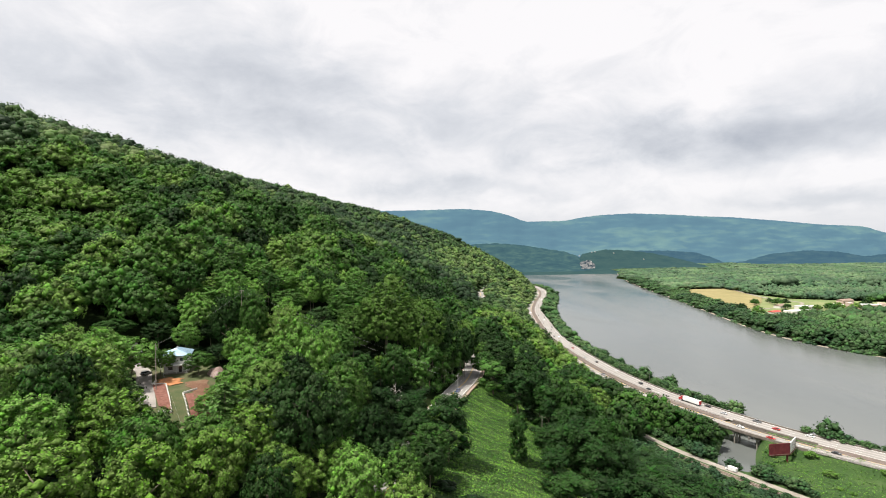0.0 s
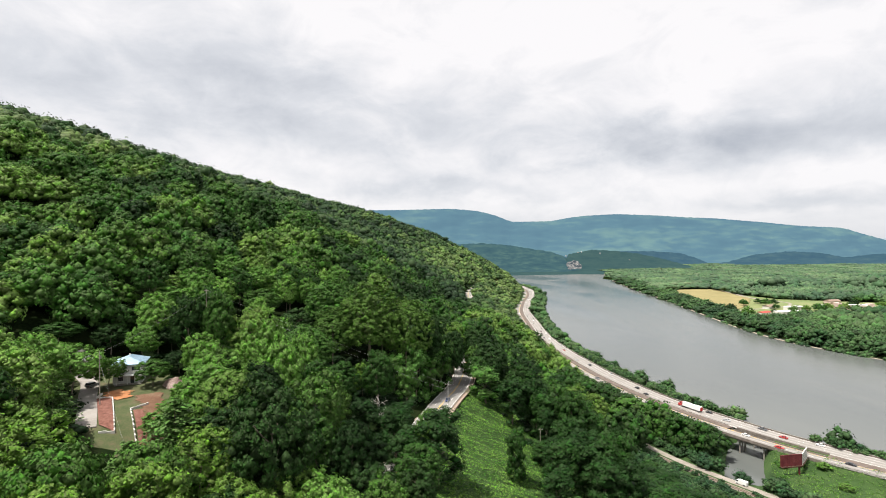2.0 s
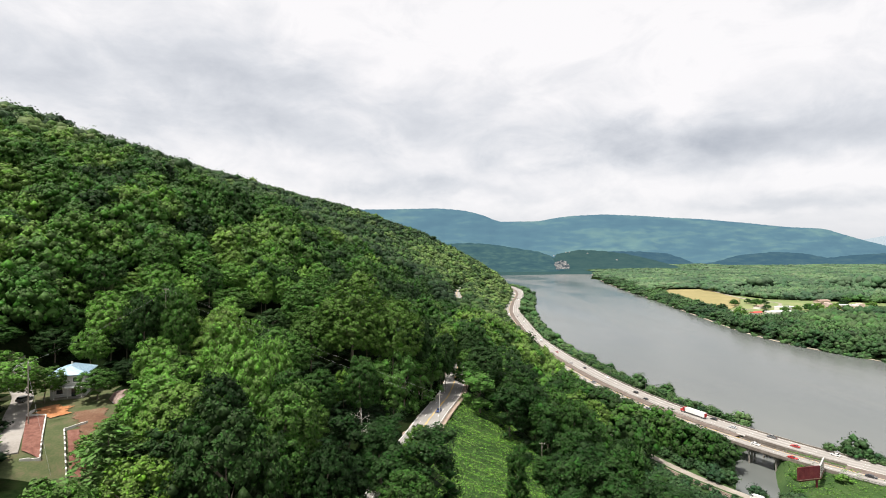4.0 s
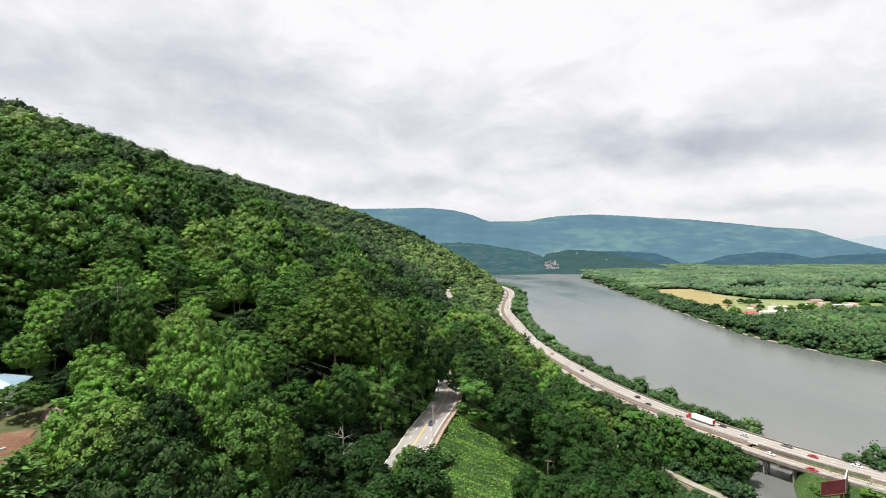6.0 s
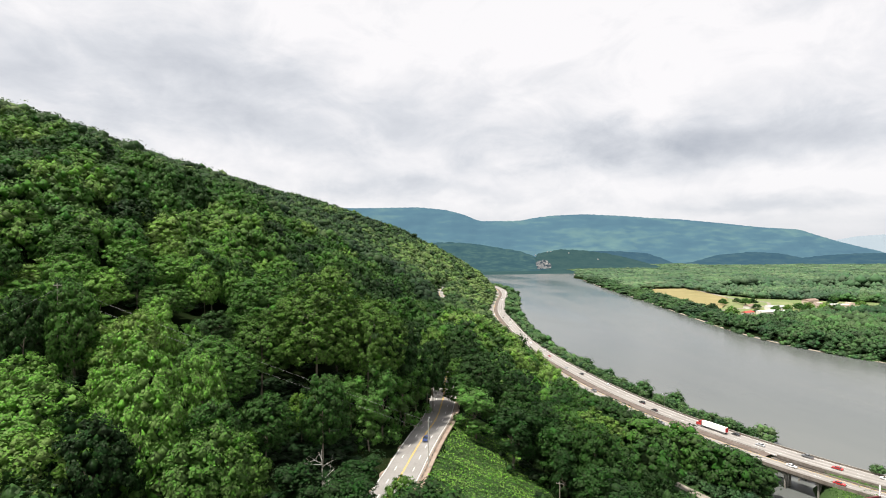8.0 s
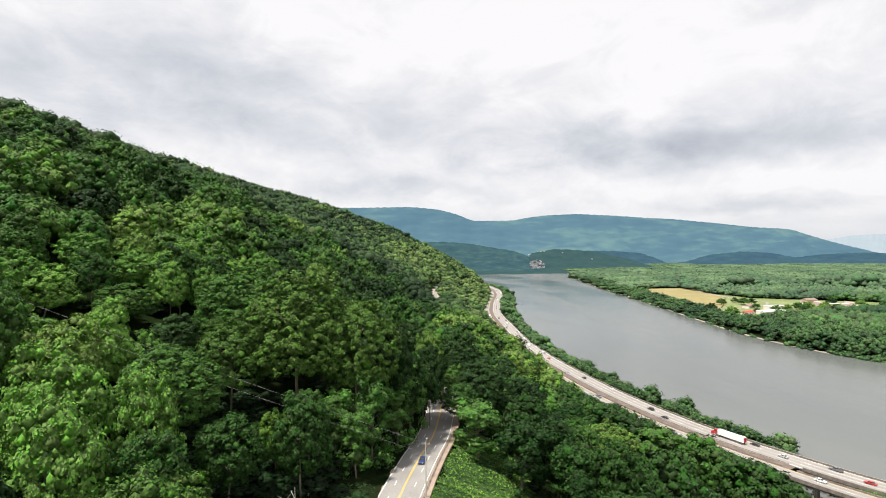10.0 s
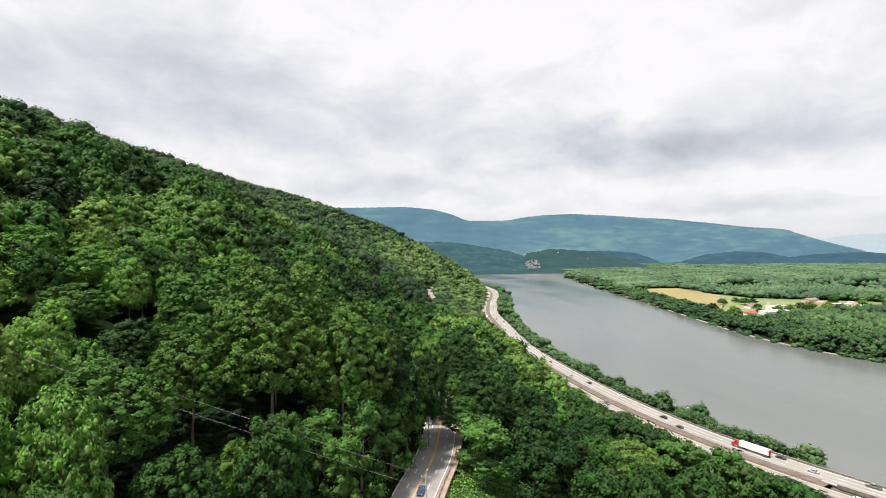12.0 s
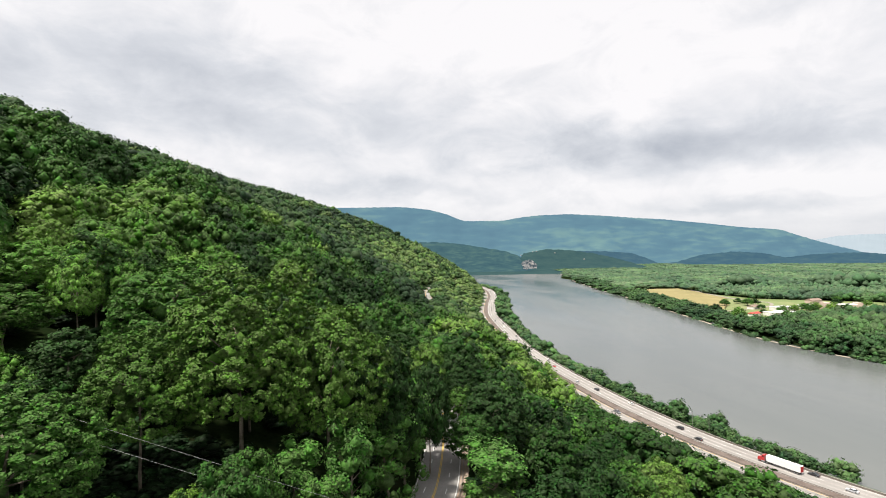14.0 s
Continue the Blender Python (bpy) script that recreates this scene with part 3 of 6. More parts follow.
def dome_crown(rng, R, base, top, clumps, per, size, fine=True, low=-0.55, boughs=9, shrink=0.80, tall=0.40, heavy=True, swell=1.02):
    """A broad crown: a dome swollen by its boughs and covered with rounded clumps of leaves, dark and open between them."""
    mid = base + (top - base) * tall
    d = unit(around(rng, clumps, low))
    axis = unit(around(rng, boughs, -0.2) + rng.normal(size=(boughs, 3)) * 0.25)
    bulge = rng.uniform(0.12, 0.42, boughs)
    near = np.exp(-((1 - d @ axis.T) / 0.16)) * bulge
    reach = (0.70 + near.max(1)) * rng.uniform(0.92, 1.05, clumps)
    reach = np.where(rng.uniform(size=clumps) < (0.22 if fine else 0.0), reach * rng.uniform(0.62, 0.82, clumps), reach)      # some clumps sit deeper in
    axes = np.stack([np.full(clumps, R), np.full(clumps, R), np.where(d[:, 2] > 0, top - mid, mid - base)], 1)
    c = d * reach[:, None] * axes + np.array([0, 0, mid])
    r = R * math.sqrt(2 * (1 - low) / clumps) * swell * rng.uniform(0.60, 1.38, clumps)
    out = unit(d * np.array([1, 1, R / max(top - mid, 1)]) + np.array([0, 0, 0.12]))
    i = np.repeat(np.arange(clumps), per)
    u = unit(rng.normal(size=(len(i), 3)) + out[i] * 1.15 + np.array([0, 0, 0.35]))
    pos = c[i] + u * (r[i] * rng.uniform(0.74, 1.10 if fine else 0.97, len(i)))[:, None] * np.array([1, 1, 0.86])
    nrm = unit(u * 0.50 + out[i] * 0.95 + rng.normal(size=u.shape) * 0.42)
    heart = np.stack([d[:, 0] * R * 0.32, d[:, 1] * R * 0.32, mid + d[:, 2] * axes[:, 2] * 0.34], 1)[:: max(1, clumps // 8)]
    if not fine and swell > 1.1:
        heart = heart[:1]
    inner = lumps(rng, heart, np.full(len(heart), R * (0.17 if fine else 0.25)), 0.9, 1.0, True)
    return join(inner, lumps(rng, c - out * (r * 0.22)[:, None], r, 0.8, shrink, not heavy), (sprays if fine else slivers)(rng, pos, nrm, size))


def lobes_draped(rng, n, R, base, top):
    """A tree smothered in vine: a lumpy head and hanging curtains down to the ground."""
    c, r = [], []
    for i in range(n // 3):
        a, q = rng.uniform(0, 6.283), R * rng.uniform(0, 0.62) ** 0.8
        c.append((q * math.cos(a), q * math.sin(a), top - rng.uniform(0.12, 0.34) * (top - base)))
        r.append(R * rng.uniform(0.26, 0.40))
    for i in range(n - n // 3):
        a, s = rng.uniform(0, 6.283), rng.uniform(0, 1)
        q = R * (0.72 - 0.22 * s) * rng.uniform(0.8, 1.1)
        c.append((q * math.cos(a), q * math.sin(a), base + (top - base) * s * 0.74))
        r.append(R * rng.uniform(0.18, 0.32))
    return np.array(c), np.array(r), np.array([0, 0, (base + top) / 2]), (np.array([[0, 0, top * 0.3], [0, 0, top * 0.6]]), np.array([R * 0.5, R * 0.5]))


def draped_crown(rng, lobes, per, size, R, base, top, fill=0.56, hang=0.05):
    """Foliage of a tree under vines: sprays lie along its lumpy head and its curtains."""
    c, r, heart, cores = lobes_draped(rng, lobes, R, base, top)
    out = unit(c - heart)
    i = np.repeat(np.arange(len(c)), per)
    u = unit(rng.normal(size=(len(i), 3)) + out[i] * 0.95 + np.array([0, 0, 0.35]))
    pos = c[i] + u * r[i][:, None] * rng.uniform(0.78, 1.10, (len(i), 1)) * np.array([1, 1, 0.95])
    nrm = unit(u * 0.9 + out[i] * 0.4 + rng.normal(size=u.shape) * 0.34 + np.array([0, 0, hang]))
    body, size_of = np.concatenate([c, cores[0]]), np.concatenate([r * fill / 0.72, cores[1]])
    return join(lumps(rng, body, size_of, 0.95, 0.85, True), sprays(rng, pos, nrm, size))


def pine_crown(rng, R, base, top):
    P, Nn = [], []
    for k in range(13):                                      # whorls of level boughs with air between them
        s = k / 12
        z, reach = base + (top - base) * s, R * (1 - s) ** 0.75 + 0.5
        for b in range(15 if k < 9 else 8):
            a = rng.uniform(0, 6.283)
            q = np.linspace(0.15, 1.0, 14) * reach * rng.uniform(0.75, 1.1)
            side = rng.normal(size=14) * 0.6
            P.append(np.stack([q * np.cos(a) - side * np.sin(a), q * np.sin(a) + side * np.cos(a), z - 0.16 * q + rng.normal(size=14) * 0.25], 1))
            Nn.append(np.tile((0, 0, 1.0), (14, 1)) + rng.normal(size=(14, 3)) * 0.35)
    return sprays(rng, np.concatenate(P), unit(np.concatenate(Nn)), 1.15, 0.5)


def tube(bm, a, b, ra, rb, sides=7):
    a, b = Vector(a), Vector(b)
    q = (b - a).to_track_quat("Z", "Y")
    rings = []
    for p, r in ((a, ra), (b, rb)):
        rings.append([bm.verts.new(p + q @ Vector((r * math.cos(6.2832 * i / sides), r * math.sin(6.2832 * i / sides), 0))) for i in range(sides)])
    for i in range(sides):
        j = (i + 1) % sides
        bm.faces.new((rings[0][i], rings[0][j], rings[1][j], rings[1][i]))
    bm.faces.new(rings[1])
    bm.faces.new(rings[0][::-1])


def part(name, bm, mat, parent, label=""):
    """Links a bmesh, or a finished mesh, as one mesh object under a thing or a part."""
    if isinstance(bm, bpy.types.Mesh):
        me = bm
    else:
        me = bpy.data.meshes.new(name)
        bmesh.ops.recalc_face_normals(bm, faces=bm.faces[:])
        bm.to_mesh(me)
        bm.free()
    if mat and not me.materials:
        me.materials.append(mat)
    ob = new(name, me)
    ob.parent = parent
    if label:
        tagged(ob, label)
    return ob


def trunk_bm(rng, height, radius, reach, fork=0.45):
    bm = bmesh.new()
    p, r = Vector((0, 0, -1.5)), radius
    for k in range(4):
        q = Vector((rng.normal() * 0.25, rng.normal() * 0.25, height * (k + 1) / 4))
        tube(bm, p, q, r, r * 0.78)
        p, r = q, r * 0.78
    for k in range(6):
        a, z = rng.uniform(0, 6.283), height * rng.uniform(fork, 0.95)
        tip = (reach * math.cos(a) * 0.6, reach * math.sin(a) * 0.6, z + reach * rng.uniform(0.25, 0.7))
        tube(bm, (0, 0, z), tip, radius * 0.45, radius * 0.12, 5)
    return bm


GROUPS = "trees of the hillside"


def make_tree(rng, kind, label, size, leaf):
    """One tree with trunk and crown; size: g grand, b full, c plain. Returns it with its crown radius and height."""
    top = new(kind)
    R, H = 7.2, 20.0
    if kind == "pine_tree":
        R = 9.0
        foliage, trunk = pine_crown(rng, R, 4.0, H), trunk_bm(rng, 18.0, 0.26, 1.2)
    elif kind == "vine_draped_tree":
        R = 5.4
        foliage, trunk = draped_crown(rng, 54, 56, 0.52, R, 0.6, H), trunk_bm(rng, 13.0, 0.30, 3.0)
    elif size == "g":
        R, H = 12.0, 36.0
        foliage, trunk = dome_crown(rng, R, 8.0, H, 620, 32, 0.54, True, -0.45, 18, 0.78, 0.40, False), trunk_bm(rng, 27.0, 0.42, 9.0, 0.6)
    else:
        n, per, leaf_size = (180, 34, 0.48) if size == "b" else (120, 23, 0.60)
        foliage, trunk = dome_crown(rng, R, rng.uniform(1.5, 5.0), H, n, per, leaf_size, True, -0.7, int(rng.integers(6, 11)), 0.80, rng.uniform(0.36, 0.58), False), trunk_bm(rng, 14.0, 0.26, 5.0)
    part("trunk", trunk, M_BARK, top)
    part("crown", mesh_of("crown", *foliage, [leaf], None, True), None, top)
    return tagged(top, label, "tree", GROUPS), R, H


# trees that stand out: x, y, height of the top, crown radius, kind
MARKED = ((-27, 303, 113, 18, "g"), (-7, 277, 110.5, 18, "h"), (12, 279, 104, 14, "h"), (-25, 271, 99, 12, "h"), (25, 286, 95, 11, "d"), (-46, 291, 99, 10, "d"), (21, 304, 98, 11, "d"), (-57, 277, 91, 9, "d"), (-66, 306, 108, 11, "b"),
          (40, 300, 83, 6.5, "d"), (-10, 247, 78, 5.5, "y"), (-38, 206, 87, 10, "d"), (-30, 147, 97, 12, "d"), (-84, 235, 88, 7, "b"), (-43, 167, 87, 12, "d"), (-11, 166, 79, 7, "b"), (66, 272, 62, 10, "v"), (82, 262, 58, 11, "v"), (92, 285, 56, 11, "b"), (100, 262, 52, 10, "v"), (84, 240, 52, 9, "v"), (112, 300, 48, 11, "b"), (80, 222, 52, 9, "v"), (90, 220, 50, 9, "v"), (80, 200, 55, 9, "v"), (137, 331, 34, 9, "b"), (120, 345, 36, 9, "b"),
          (16, 266, 82, 7, "w"), (5, 264, 79, 7, "w"), (25, 280, 78, 8, "w"), (32, 294, 81, 8, "w"), (11, 257, 74, 5.5, "w"), (-2, 251, 82, 6.5, "b"), (-35, 246, 96, 14, "g"), (-70, 243, 112, 8, "b"), (-18, 232, 82, 8, "b"),
          (38.5, 307, 79, 7, "b"), (44, 324, 80, 7, "b"), (47, 340, 82, 7.5, "b"), (62, 346, 70, 7, "b"), (57, 330, 68, 6, "b"), (55, 285, 66, 10.5, "w"), (67, 203, 56, 9, "v"), (59, 185, 53, 7, "v"), (70, 222, 50, 6, "v"), (-118, 252, 98, 8, "b"), (-134, 244, 100, 9, "b"), (-100, 179, 93, 7.5, "p"), (-78, 256, 114, 8, "b"), (-84, 246, 112, 8, "b"),
          (52, 302, 68, 7.5, "b"), (80, 276, 62, 9, "v"), (93, 259, 57, 9, "b"), (78, 252, 53, 6, "v"), (92, 236, 48, 7, "v"),
          (104, 278, 50, 8, "b"), (112, 250, 42, 7, "b"), (49.5, 205, 61, 4.6, "v"), (50.5, 207, 59, 4.8, "v"), (5, 215, 70, 9, "v"), (15.5, 207, 64, 6.5, "v"), (1, 204, 69, 7, "v"), (-7, 205, 74, 8, "v"), (78, 186, 54, 8.5, "v"), (85, 205, 58, 8, "v"), (99, 213, 54, 8, "v"), (88, 190, 52, 8, "v"), (74, 226, 46, 4, "v"), (-59, 163, 87, 15, "p"), (-64, 146, 82, 11, "p"), (-70, 191, 81, 5, "m"), (-66, 182, 82, 6, "b"), (-72.5, 182, 79, 4, "m"), (-71, 202, 83, 4.5, "m"), (-139, 203, 99, 8, "b"),
          (-101.5, 215.5, 90, 6.6, "b"), (-86.5, 216, 89, 6.4, "b"), (3, 194, 75, 7.5, "v"), (15, 200, 71, 5, "b"), (-5, 152, 72, 7, "d"), (8, 158, 68, 6, "d"), (-7.5, 172, 73, 8.5, "b"), (8.5, 167, 70, 7.5, "b"), (-18, 142, 74, 8, "m"), (-1.5, 146, 70, 7, "b"),
          (-80, 136, 93, 10, "y"), (-58, 101, 91, 10, "y"), (-50, 119, 88, 9, "y"), (-46, 143, 86, 9, "y"), (-34, 129, 79, 8, "y"), (-26, 141, 75, 7, "y"), (-75, 97, 94, 11, "y"), (-93, 121, 97, 10, "m"), (-14, 126, 78, 8, "m"), (0, 118, 73, 7, "y"))


HOLLOW = ((-36, 268), (-20, 244), (-6, 256), (2, 264), (0, 278), (-22, 274))      # gap under the great trees; the floor colour holds its shade


def clear_of(x, y):
    """Where no forest tree may stand."""
    bad = np.abs(x - road_x(y)) < np.where(y < 190, 3.5, np.where(y < 228, 5.0, np.where(y < 285, 9.0, np.where(y < 322, 7.2, np.where((y > 700) & (y < 1010), 13.0, 3.5)))))
    bad |= (x > highway_x(y) - 19) & (x < far_bank_x(y) + 4) & (y < 2480)
    bad |= in_poly(x, y, VINE_BANK) | in_poly(x, y, MEADOW) | in_poly(x, y, YARD)
    bad |= (np.abs(x - low_road_x(y)) < 7) & (y < 420)
    bad |= (inlet_gap(x, y) < 17) & (x > 150)
    return bad




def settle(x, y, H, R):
    """Caps growth to keep the low road and the interstate open to the camera's view."""
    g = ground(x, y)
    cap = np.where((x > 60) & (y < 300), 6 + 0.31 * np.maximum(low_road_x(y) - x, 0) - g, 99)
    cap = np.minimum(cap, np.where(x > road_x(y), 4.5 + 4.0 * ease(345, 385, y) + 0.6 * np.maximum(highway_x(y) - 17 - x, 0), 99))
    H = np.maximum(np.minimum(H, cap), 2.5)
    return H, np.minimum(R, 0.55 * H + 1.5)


def seen_side(x, y, spare=30):
    """Inside the wedge that the walk looks over."""
    return (x > -0.74 * (np.maximum(y, 86) + 14) - spare) & (y > -60)


def scatter(rng, x0, x1, y0, y1, step):
    nx, ny = int((x1 - x0) / step), int((y1 - y0) / step)
    gx, gy = np.meshgrid(np.arange(nx), np.arange(ny), indexing="ij")
    x = x0 + (gx + 0.5 * (gy % 2) + rng.uniform(-0.36, 0.36, gx.shape)) * step
    y = y0 + (gy + rng.uniform(-0.36, 0.36, gx.shape)) * step
    return x.ravel(), y.ravel()


def near_trees():
    rng = np.random.default_rng(11)
    broad, vine, pine = "tall broadleaf tree with dense lumpy green crown", "tree smothered in hanging green vines", "dark feathery pine tree beside the house yard"
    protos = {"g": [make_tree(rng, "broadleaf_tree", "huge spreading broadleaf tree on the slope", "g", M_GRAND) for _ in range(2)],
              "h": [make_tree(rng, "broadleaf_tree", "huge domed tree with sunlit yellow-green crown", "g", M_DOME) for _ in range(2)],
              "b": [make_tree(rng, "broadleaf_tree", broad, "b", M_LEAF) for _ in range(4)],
              "d": [make_tree(rng, "broadleaf_tree", "broad oak with a dark green crown, also standing in for shade", "b", M_OAK_SHADE) for _ in range(2)],
              "m": [make_tree(rng, "broadleaf_tree", "broadleaf tree with mid-green crown coloured as sunlit", "b", M_SUNLIT) for _ in range(2)],
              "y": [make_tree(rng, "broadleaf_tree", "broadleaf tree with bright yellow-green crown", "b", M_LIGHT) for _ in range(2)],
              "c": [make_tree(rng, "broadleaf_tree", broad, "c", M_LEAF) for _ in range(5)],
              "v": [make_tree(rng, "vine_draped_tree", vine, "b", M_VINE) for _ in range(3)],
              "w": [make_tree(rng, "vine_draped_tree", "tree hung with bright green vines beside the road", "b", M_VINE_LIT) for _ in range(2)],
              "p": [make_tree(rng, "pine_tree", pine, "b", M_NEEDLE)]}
    spots = []
    for x, y, top, R, kind in MARKED:
        spots.append((x, y, top - float(ground(x, y)), R, kind))
    mx, my, mr = (np.array([m[i] for m in MARKED], float) for i in (0, 1, 3))
    x, y = scatter(rng, -260, 170, 86, 430, 13.4)
    ok = ~clear_of(x, y) & seen_side(x, y, 8) & ~in_poly(x, y, HOUSE_SIGHTLINE) & ~in_poly(x, y, HOLLOW)
    ok &= (np.hypot(x[:, None] - mx, y[:, None] - my) > mr * 0.8 + 4).all(1)
    x, y = x[ok], y[ok]
    away = np.hypot(x - 5, (y - 215) * 0.8)
    order = np.argsort(away)[:300 - len(MARKED)]
    reach = float(away[order[-1]])
    for rank, i in enumerate(order):
        R, a, b = rng.uniform(6.2, 10.2), float(x[i]), float(y[i])
        g = float(ground(a, b))
        below = a > road_x(b)
        if 228 < b < 322:
            R = max(3.0, min(R, (abs(a - float(road_x(b))) - (6.5 if b < 285 else 4.0)) / 0.85))
        R *= 1.2 if below else 1.0
        h = (7 + R * 1.5) * rng.uniform(0.72, 1.28)
        h += 0.9 * float(sunk(a, b))
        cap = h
        if 0 < a < 36 and 196 < b < 252:                 # capped along the camera's sight line to the road
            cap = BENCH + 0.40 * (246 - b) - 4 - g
        if road_x(b) + 5 < a < 75 and b < 165:           # and along its sight line to the vine bank
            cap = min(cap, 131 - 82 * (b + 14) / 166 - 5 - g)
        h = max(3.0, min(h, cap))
        R = min(R, 0.5 * h + 1.2)
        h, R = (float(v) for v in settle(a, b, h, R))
        # kinds m and d put the sunlit slope and the cloud shade into colour
        kind = "v" if (below and (b < 285 or rng.uniform() < 0.5)) else ("m" if a < -30 and 190 < b < 430 and rng.uniform() < 0.76 else "y" if rng.uniform() < 0.08 and not below else ("d" if a > -40 and b > 295 and rng.uniform() < 0.45 else ("b" if rank < 60 else "c")))
        spots.append((a, b, h, R, kind))
    for x, y, h, R, kind in spots:
        p, r0, h0 = protos[kind][int(rng.integers(len(protos[kind])))]
        copy_thing(p, pose(x, y, float(ground(x, y)), 0, 0, rng.uniform(0, 360)) @ Matrix.Diagonal((R / r0, R / r0, h / h0, 1)))
    for p in [q for group in protos.values() for q, _, _ in group]:
        for o in [*p.children, p]:
            bpy.data.objects.remove(o)
    return reach, np.array([(s[0], s[1], s[3]) for s in spots])


# kept free of trees to fit the camera's view of the house
HOUSE_SIGHTLINE = ((-62, 190), (-62, 150), (-56, 134), (-74, 130), (-88, 160), (-98, 196))


def plant(name, x, y, R, H, protos, mat, label, category, tint, sink=0.0):
    """Many trees as one mesh: each a turned and scaled copy of one of a few crowns (10 m wide, 10 m high)."""
    rng = np.random.default_rng(len(x) + 3)
    z = ground(x, y) - sink
    which, turn = rng.integers(0, len(protos), len(x)), rng.uniform(0, 6.283, len(x))
    Vs, Fs, Ts, o = [], [], [], 0
    for k, (pv, pf) in enumerate(protos):
        i = np.where(which == k)[0]
        if not len(i):
            continue
        c, s = np.cos(turn[i])[:, None], np.sin(turn[i])[:, None]
        sx, sz = (R[i] / 5)[:, None], (H[i] / 10)[:, None]
        v = np.stack([(pv[:, 0] * c - pv[:, 1] * s) * sx + x[i][:, None], (pv[:, 0] * s + pv[:, 1] * c) * sx + y[i][:, None], pv[:, 2] * sz + z[i][:, None]], -1)
        Vs.append(v.reshape(-1, 3))
        Fs.append((pf[None] + (np.arange(len(i)) * len(pv))[:, None, None] + o).reshape(-1, 3))
        Ts.append(np.repeat(tint[i], len(pf)))
        o += len(i) * len(pv)
    me = mesh_of(name, np.concatenate(Vs), np.concatenate(Fs), [mat], None, True, np.concatenate(Ts))
    return tagged(new(name, me), label, category, kind="stuff")


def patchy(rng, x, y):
    """A tint for each tree, drifting over the hillside and darker below the road."""
    # a sunlit area and a cloud shadow are put into the tint
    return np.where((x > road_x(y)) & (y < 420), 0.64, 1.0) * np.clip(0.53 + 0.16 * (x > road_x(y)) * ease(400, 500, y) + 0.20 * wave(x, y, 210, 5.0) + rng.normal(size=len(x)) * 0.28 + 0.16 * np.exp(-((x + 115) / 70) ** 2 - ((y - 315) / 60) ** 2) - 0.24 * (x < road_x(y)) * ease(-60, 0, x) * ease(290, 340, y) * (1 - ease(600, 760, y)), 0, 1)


NEAR_REACH, NEAR_SPOTS = near_trees()


def woodland():
    rng = np.random.default_rng(23)
    mid_crowns = [dome_crown(rng, 5.6, 1.0, 10.2, 60, 15, 0.52, False, -0.35, 8, 0.84, 0.40, False) for _ in range(7)]
    under_crowns = [dome_crown(rng, 5.6, 1.0, 10.2, 26, 8, 1.0, False, -0.35, 6) for _ in range(4)]
    far_crowns = [dome_crown(rng, 5.6, 1.0, 10.0, 13, 5, 1.2, False, -0.3, 5, 0.9, 0.4, False, 1.12) for _ in range(6)]
    bush_crowns = [dome_crown(rng, 5.6, 1.0, 10.0, 18, 9, 0.85, False, -0.3, 5, 0.85, 0.4, False, 1.12) for _ in range(5)]
    upper_crowns = [dome_crown(rng, 5.6, 1.0, 10.0, 13, 7, 0.85, False, -0.1, 5, 0.88, 0.36, True, 1.15) for _ in range(6)]
    crest_crowns = [dome_crown(rng, 5.6, 1.0, 10.0, 12, 5, 0.85, False, -0.1, 5, 0.92, 0.36, False, 1.15) for _ in range(6)]
    tiny_crowns = [dome_crown(rng, 5.6, 0.5, 10.0, 6, 2, 1.2, False, 0.0, 4, 1.0, 0.4, False, 1.25) for _ in range(5)]
    # hillside in middle distance
    x, y = scatter(rng, -420, 260, -60, 620, 16.6)
    away = np.hypot(x - 5, (y - 215) * 0.8)
    ok = ~clear_of(x, y) & seen_side(x, y) & ~in_poly(x, y, HOUSE_SIGHTLINE) & ((away > NEAR_REACH) | (y < 84)) & (away < 310)
    ok &= (np.hypot(x[:, None] - NEAR_SPOTS[:, 0], y[:, None] - NEAR_SPOTS[:, 1]) > NEAR_SPOTS[:, 2] * 0.7 + 4).all(1)
    x, y = x[ok], y[ok]
    R = rng.uniform(8.4, 12.8, len(x))
    R = R * np.where(x > road_x(y), 1.15, 1.0)
    H = (9 + R * 1.18) * rng.uniform(0.80, 1.22, len(x))
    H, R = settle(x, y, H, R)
    shade = np.clip(patchy(rng, x, y) + 0.14 * ease(-120, -220, x), 0, 1)
    for name, some, shapes in (("hillside_woodland", y > 84, mid_crowns), ("lower_woodland", y <= 84, under_crowns)):
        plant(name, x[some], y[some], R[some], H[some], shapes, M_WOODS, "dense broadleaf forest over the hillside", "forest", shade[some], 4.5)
    # hillside far off, up to the skyline and the nose of the hill
    x, y = scatter(rng, -900, 440, -60, 1750, 15.0)
    away = np.hypot(x - 5, (y - 215) * 0.8)
    d = road_x(y) - x
    ok = ~clear_of(x, y) & seen_side(x, y, 60) & (away >= 310) & (d < 540)
    x, y = x[ok], y[ok]
    R = rng.uniform(7.8, 11.0, len(x))
    H = (8.5 + 6 * (1 - ease(505, 575, y)) * ease(340, 440, np.hypot(x - 5, (y - 215) * 0.8)) + 2 * ease(-180, -260, x) * ease(440, 520, y) + R * 1.15) * rng.uniform(0.88, 1.12, len(x)) * np.where(x > road_x(y), 0.75, 1.0)
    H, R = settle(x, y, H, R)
    # sunlight on the far nose of the hill is put into the tint
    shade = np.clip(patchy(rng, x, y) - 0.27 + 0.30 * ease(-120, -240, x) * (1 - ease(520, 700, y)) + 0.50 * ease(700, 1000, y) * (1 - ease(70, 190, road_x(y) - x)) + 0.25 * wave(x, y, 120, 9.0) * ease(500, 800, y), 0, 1)
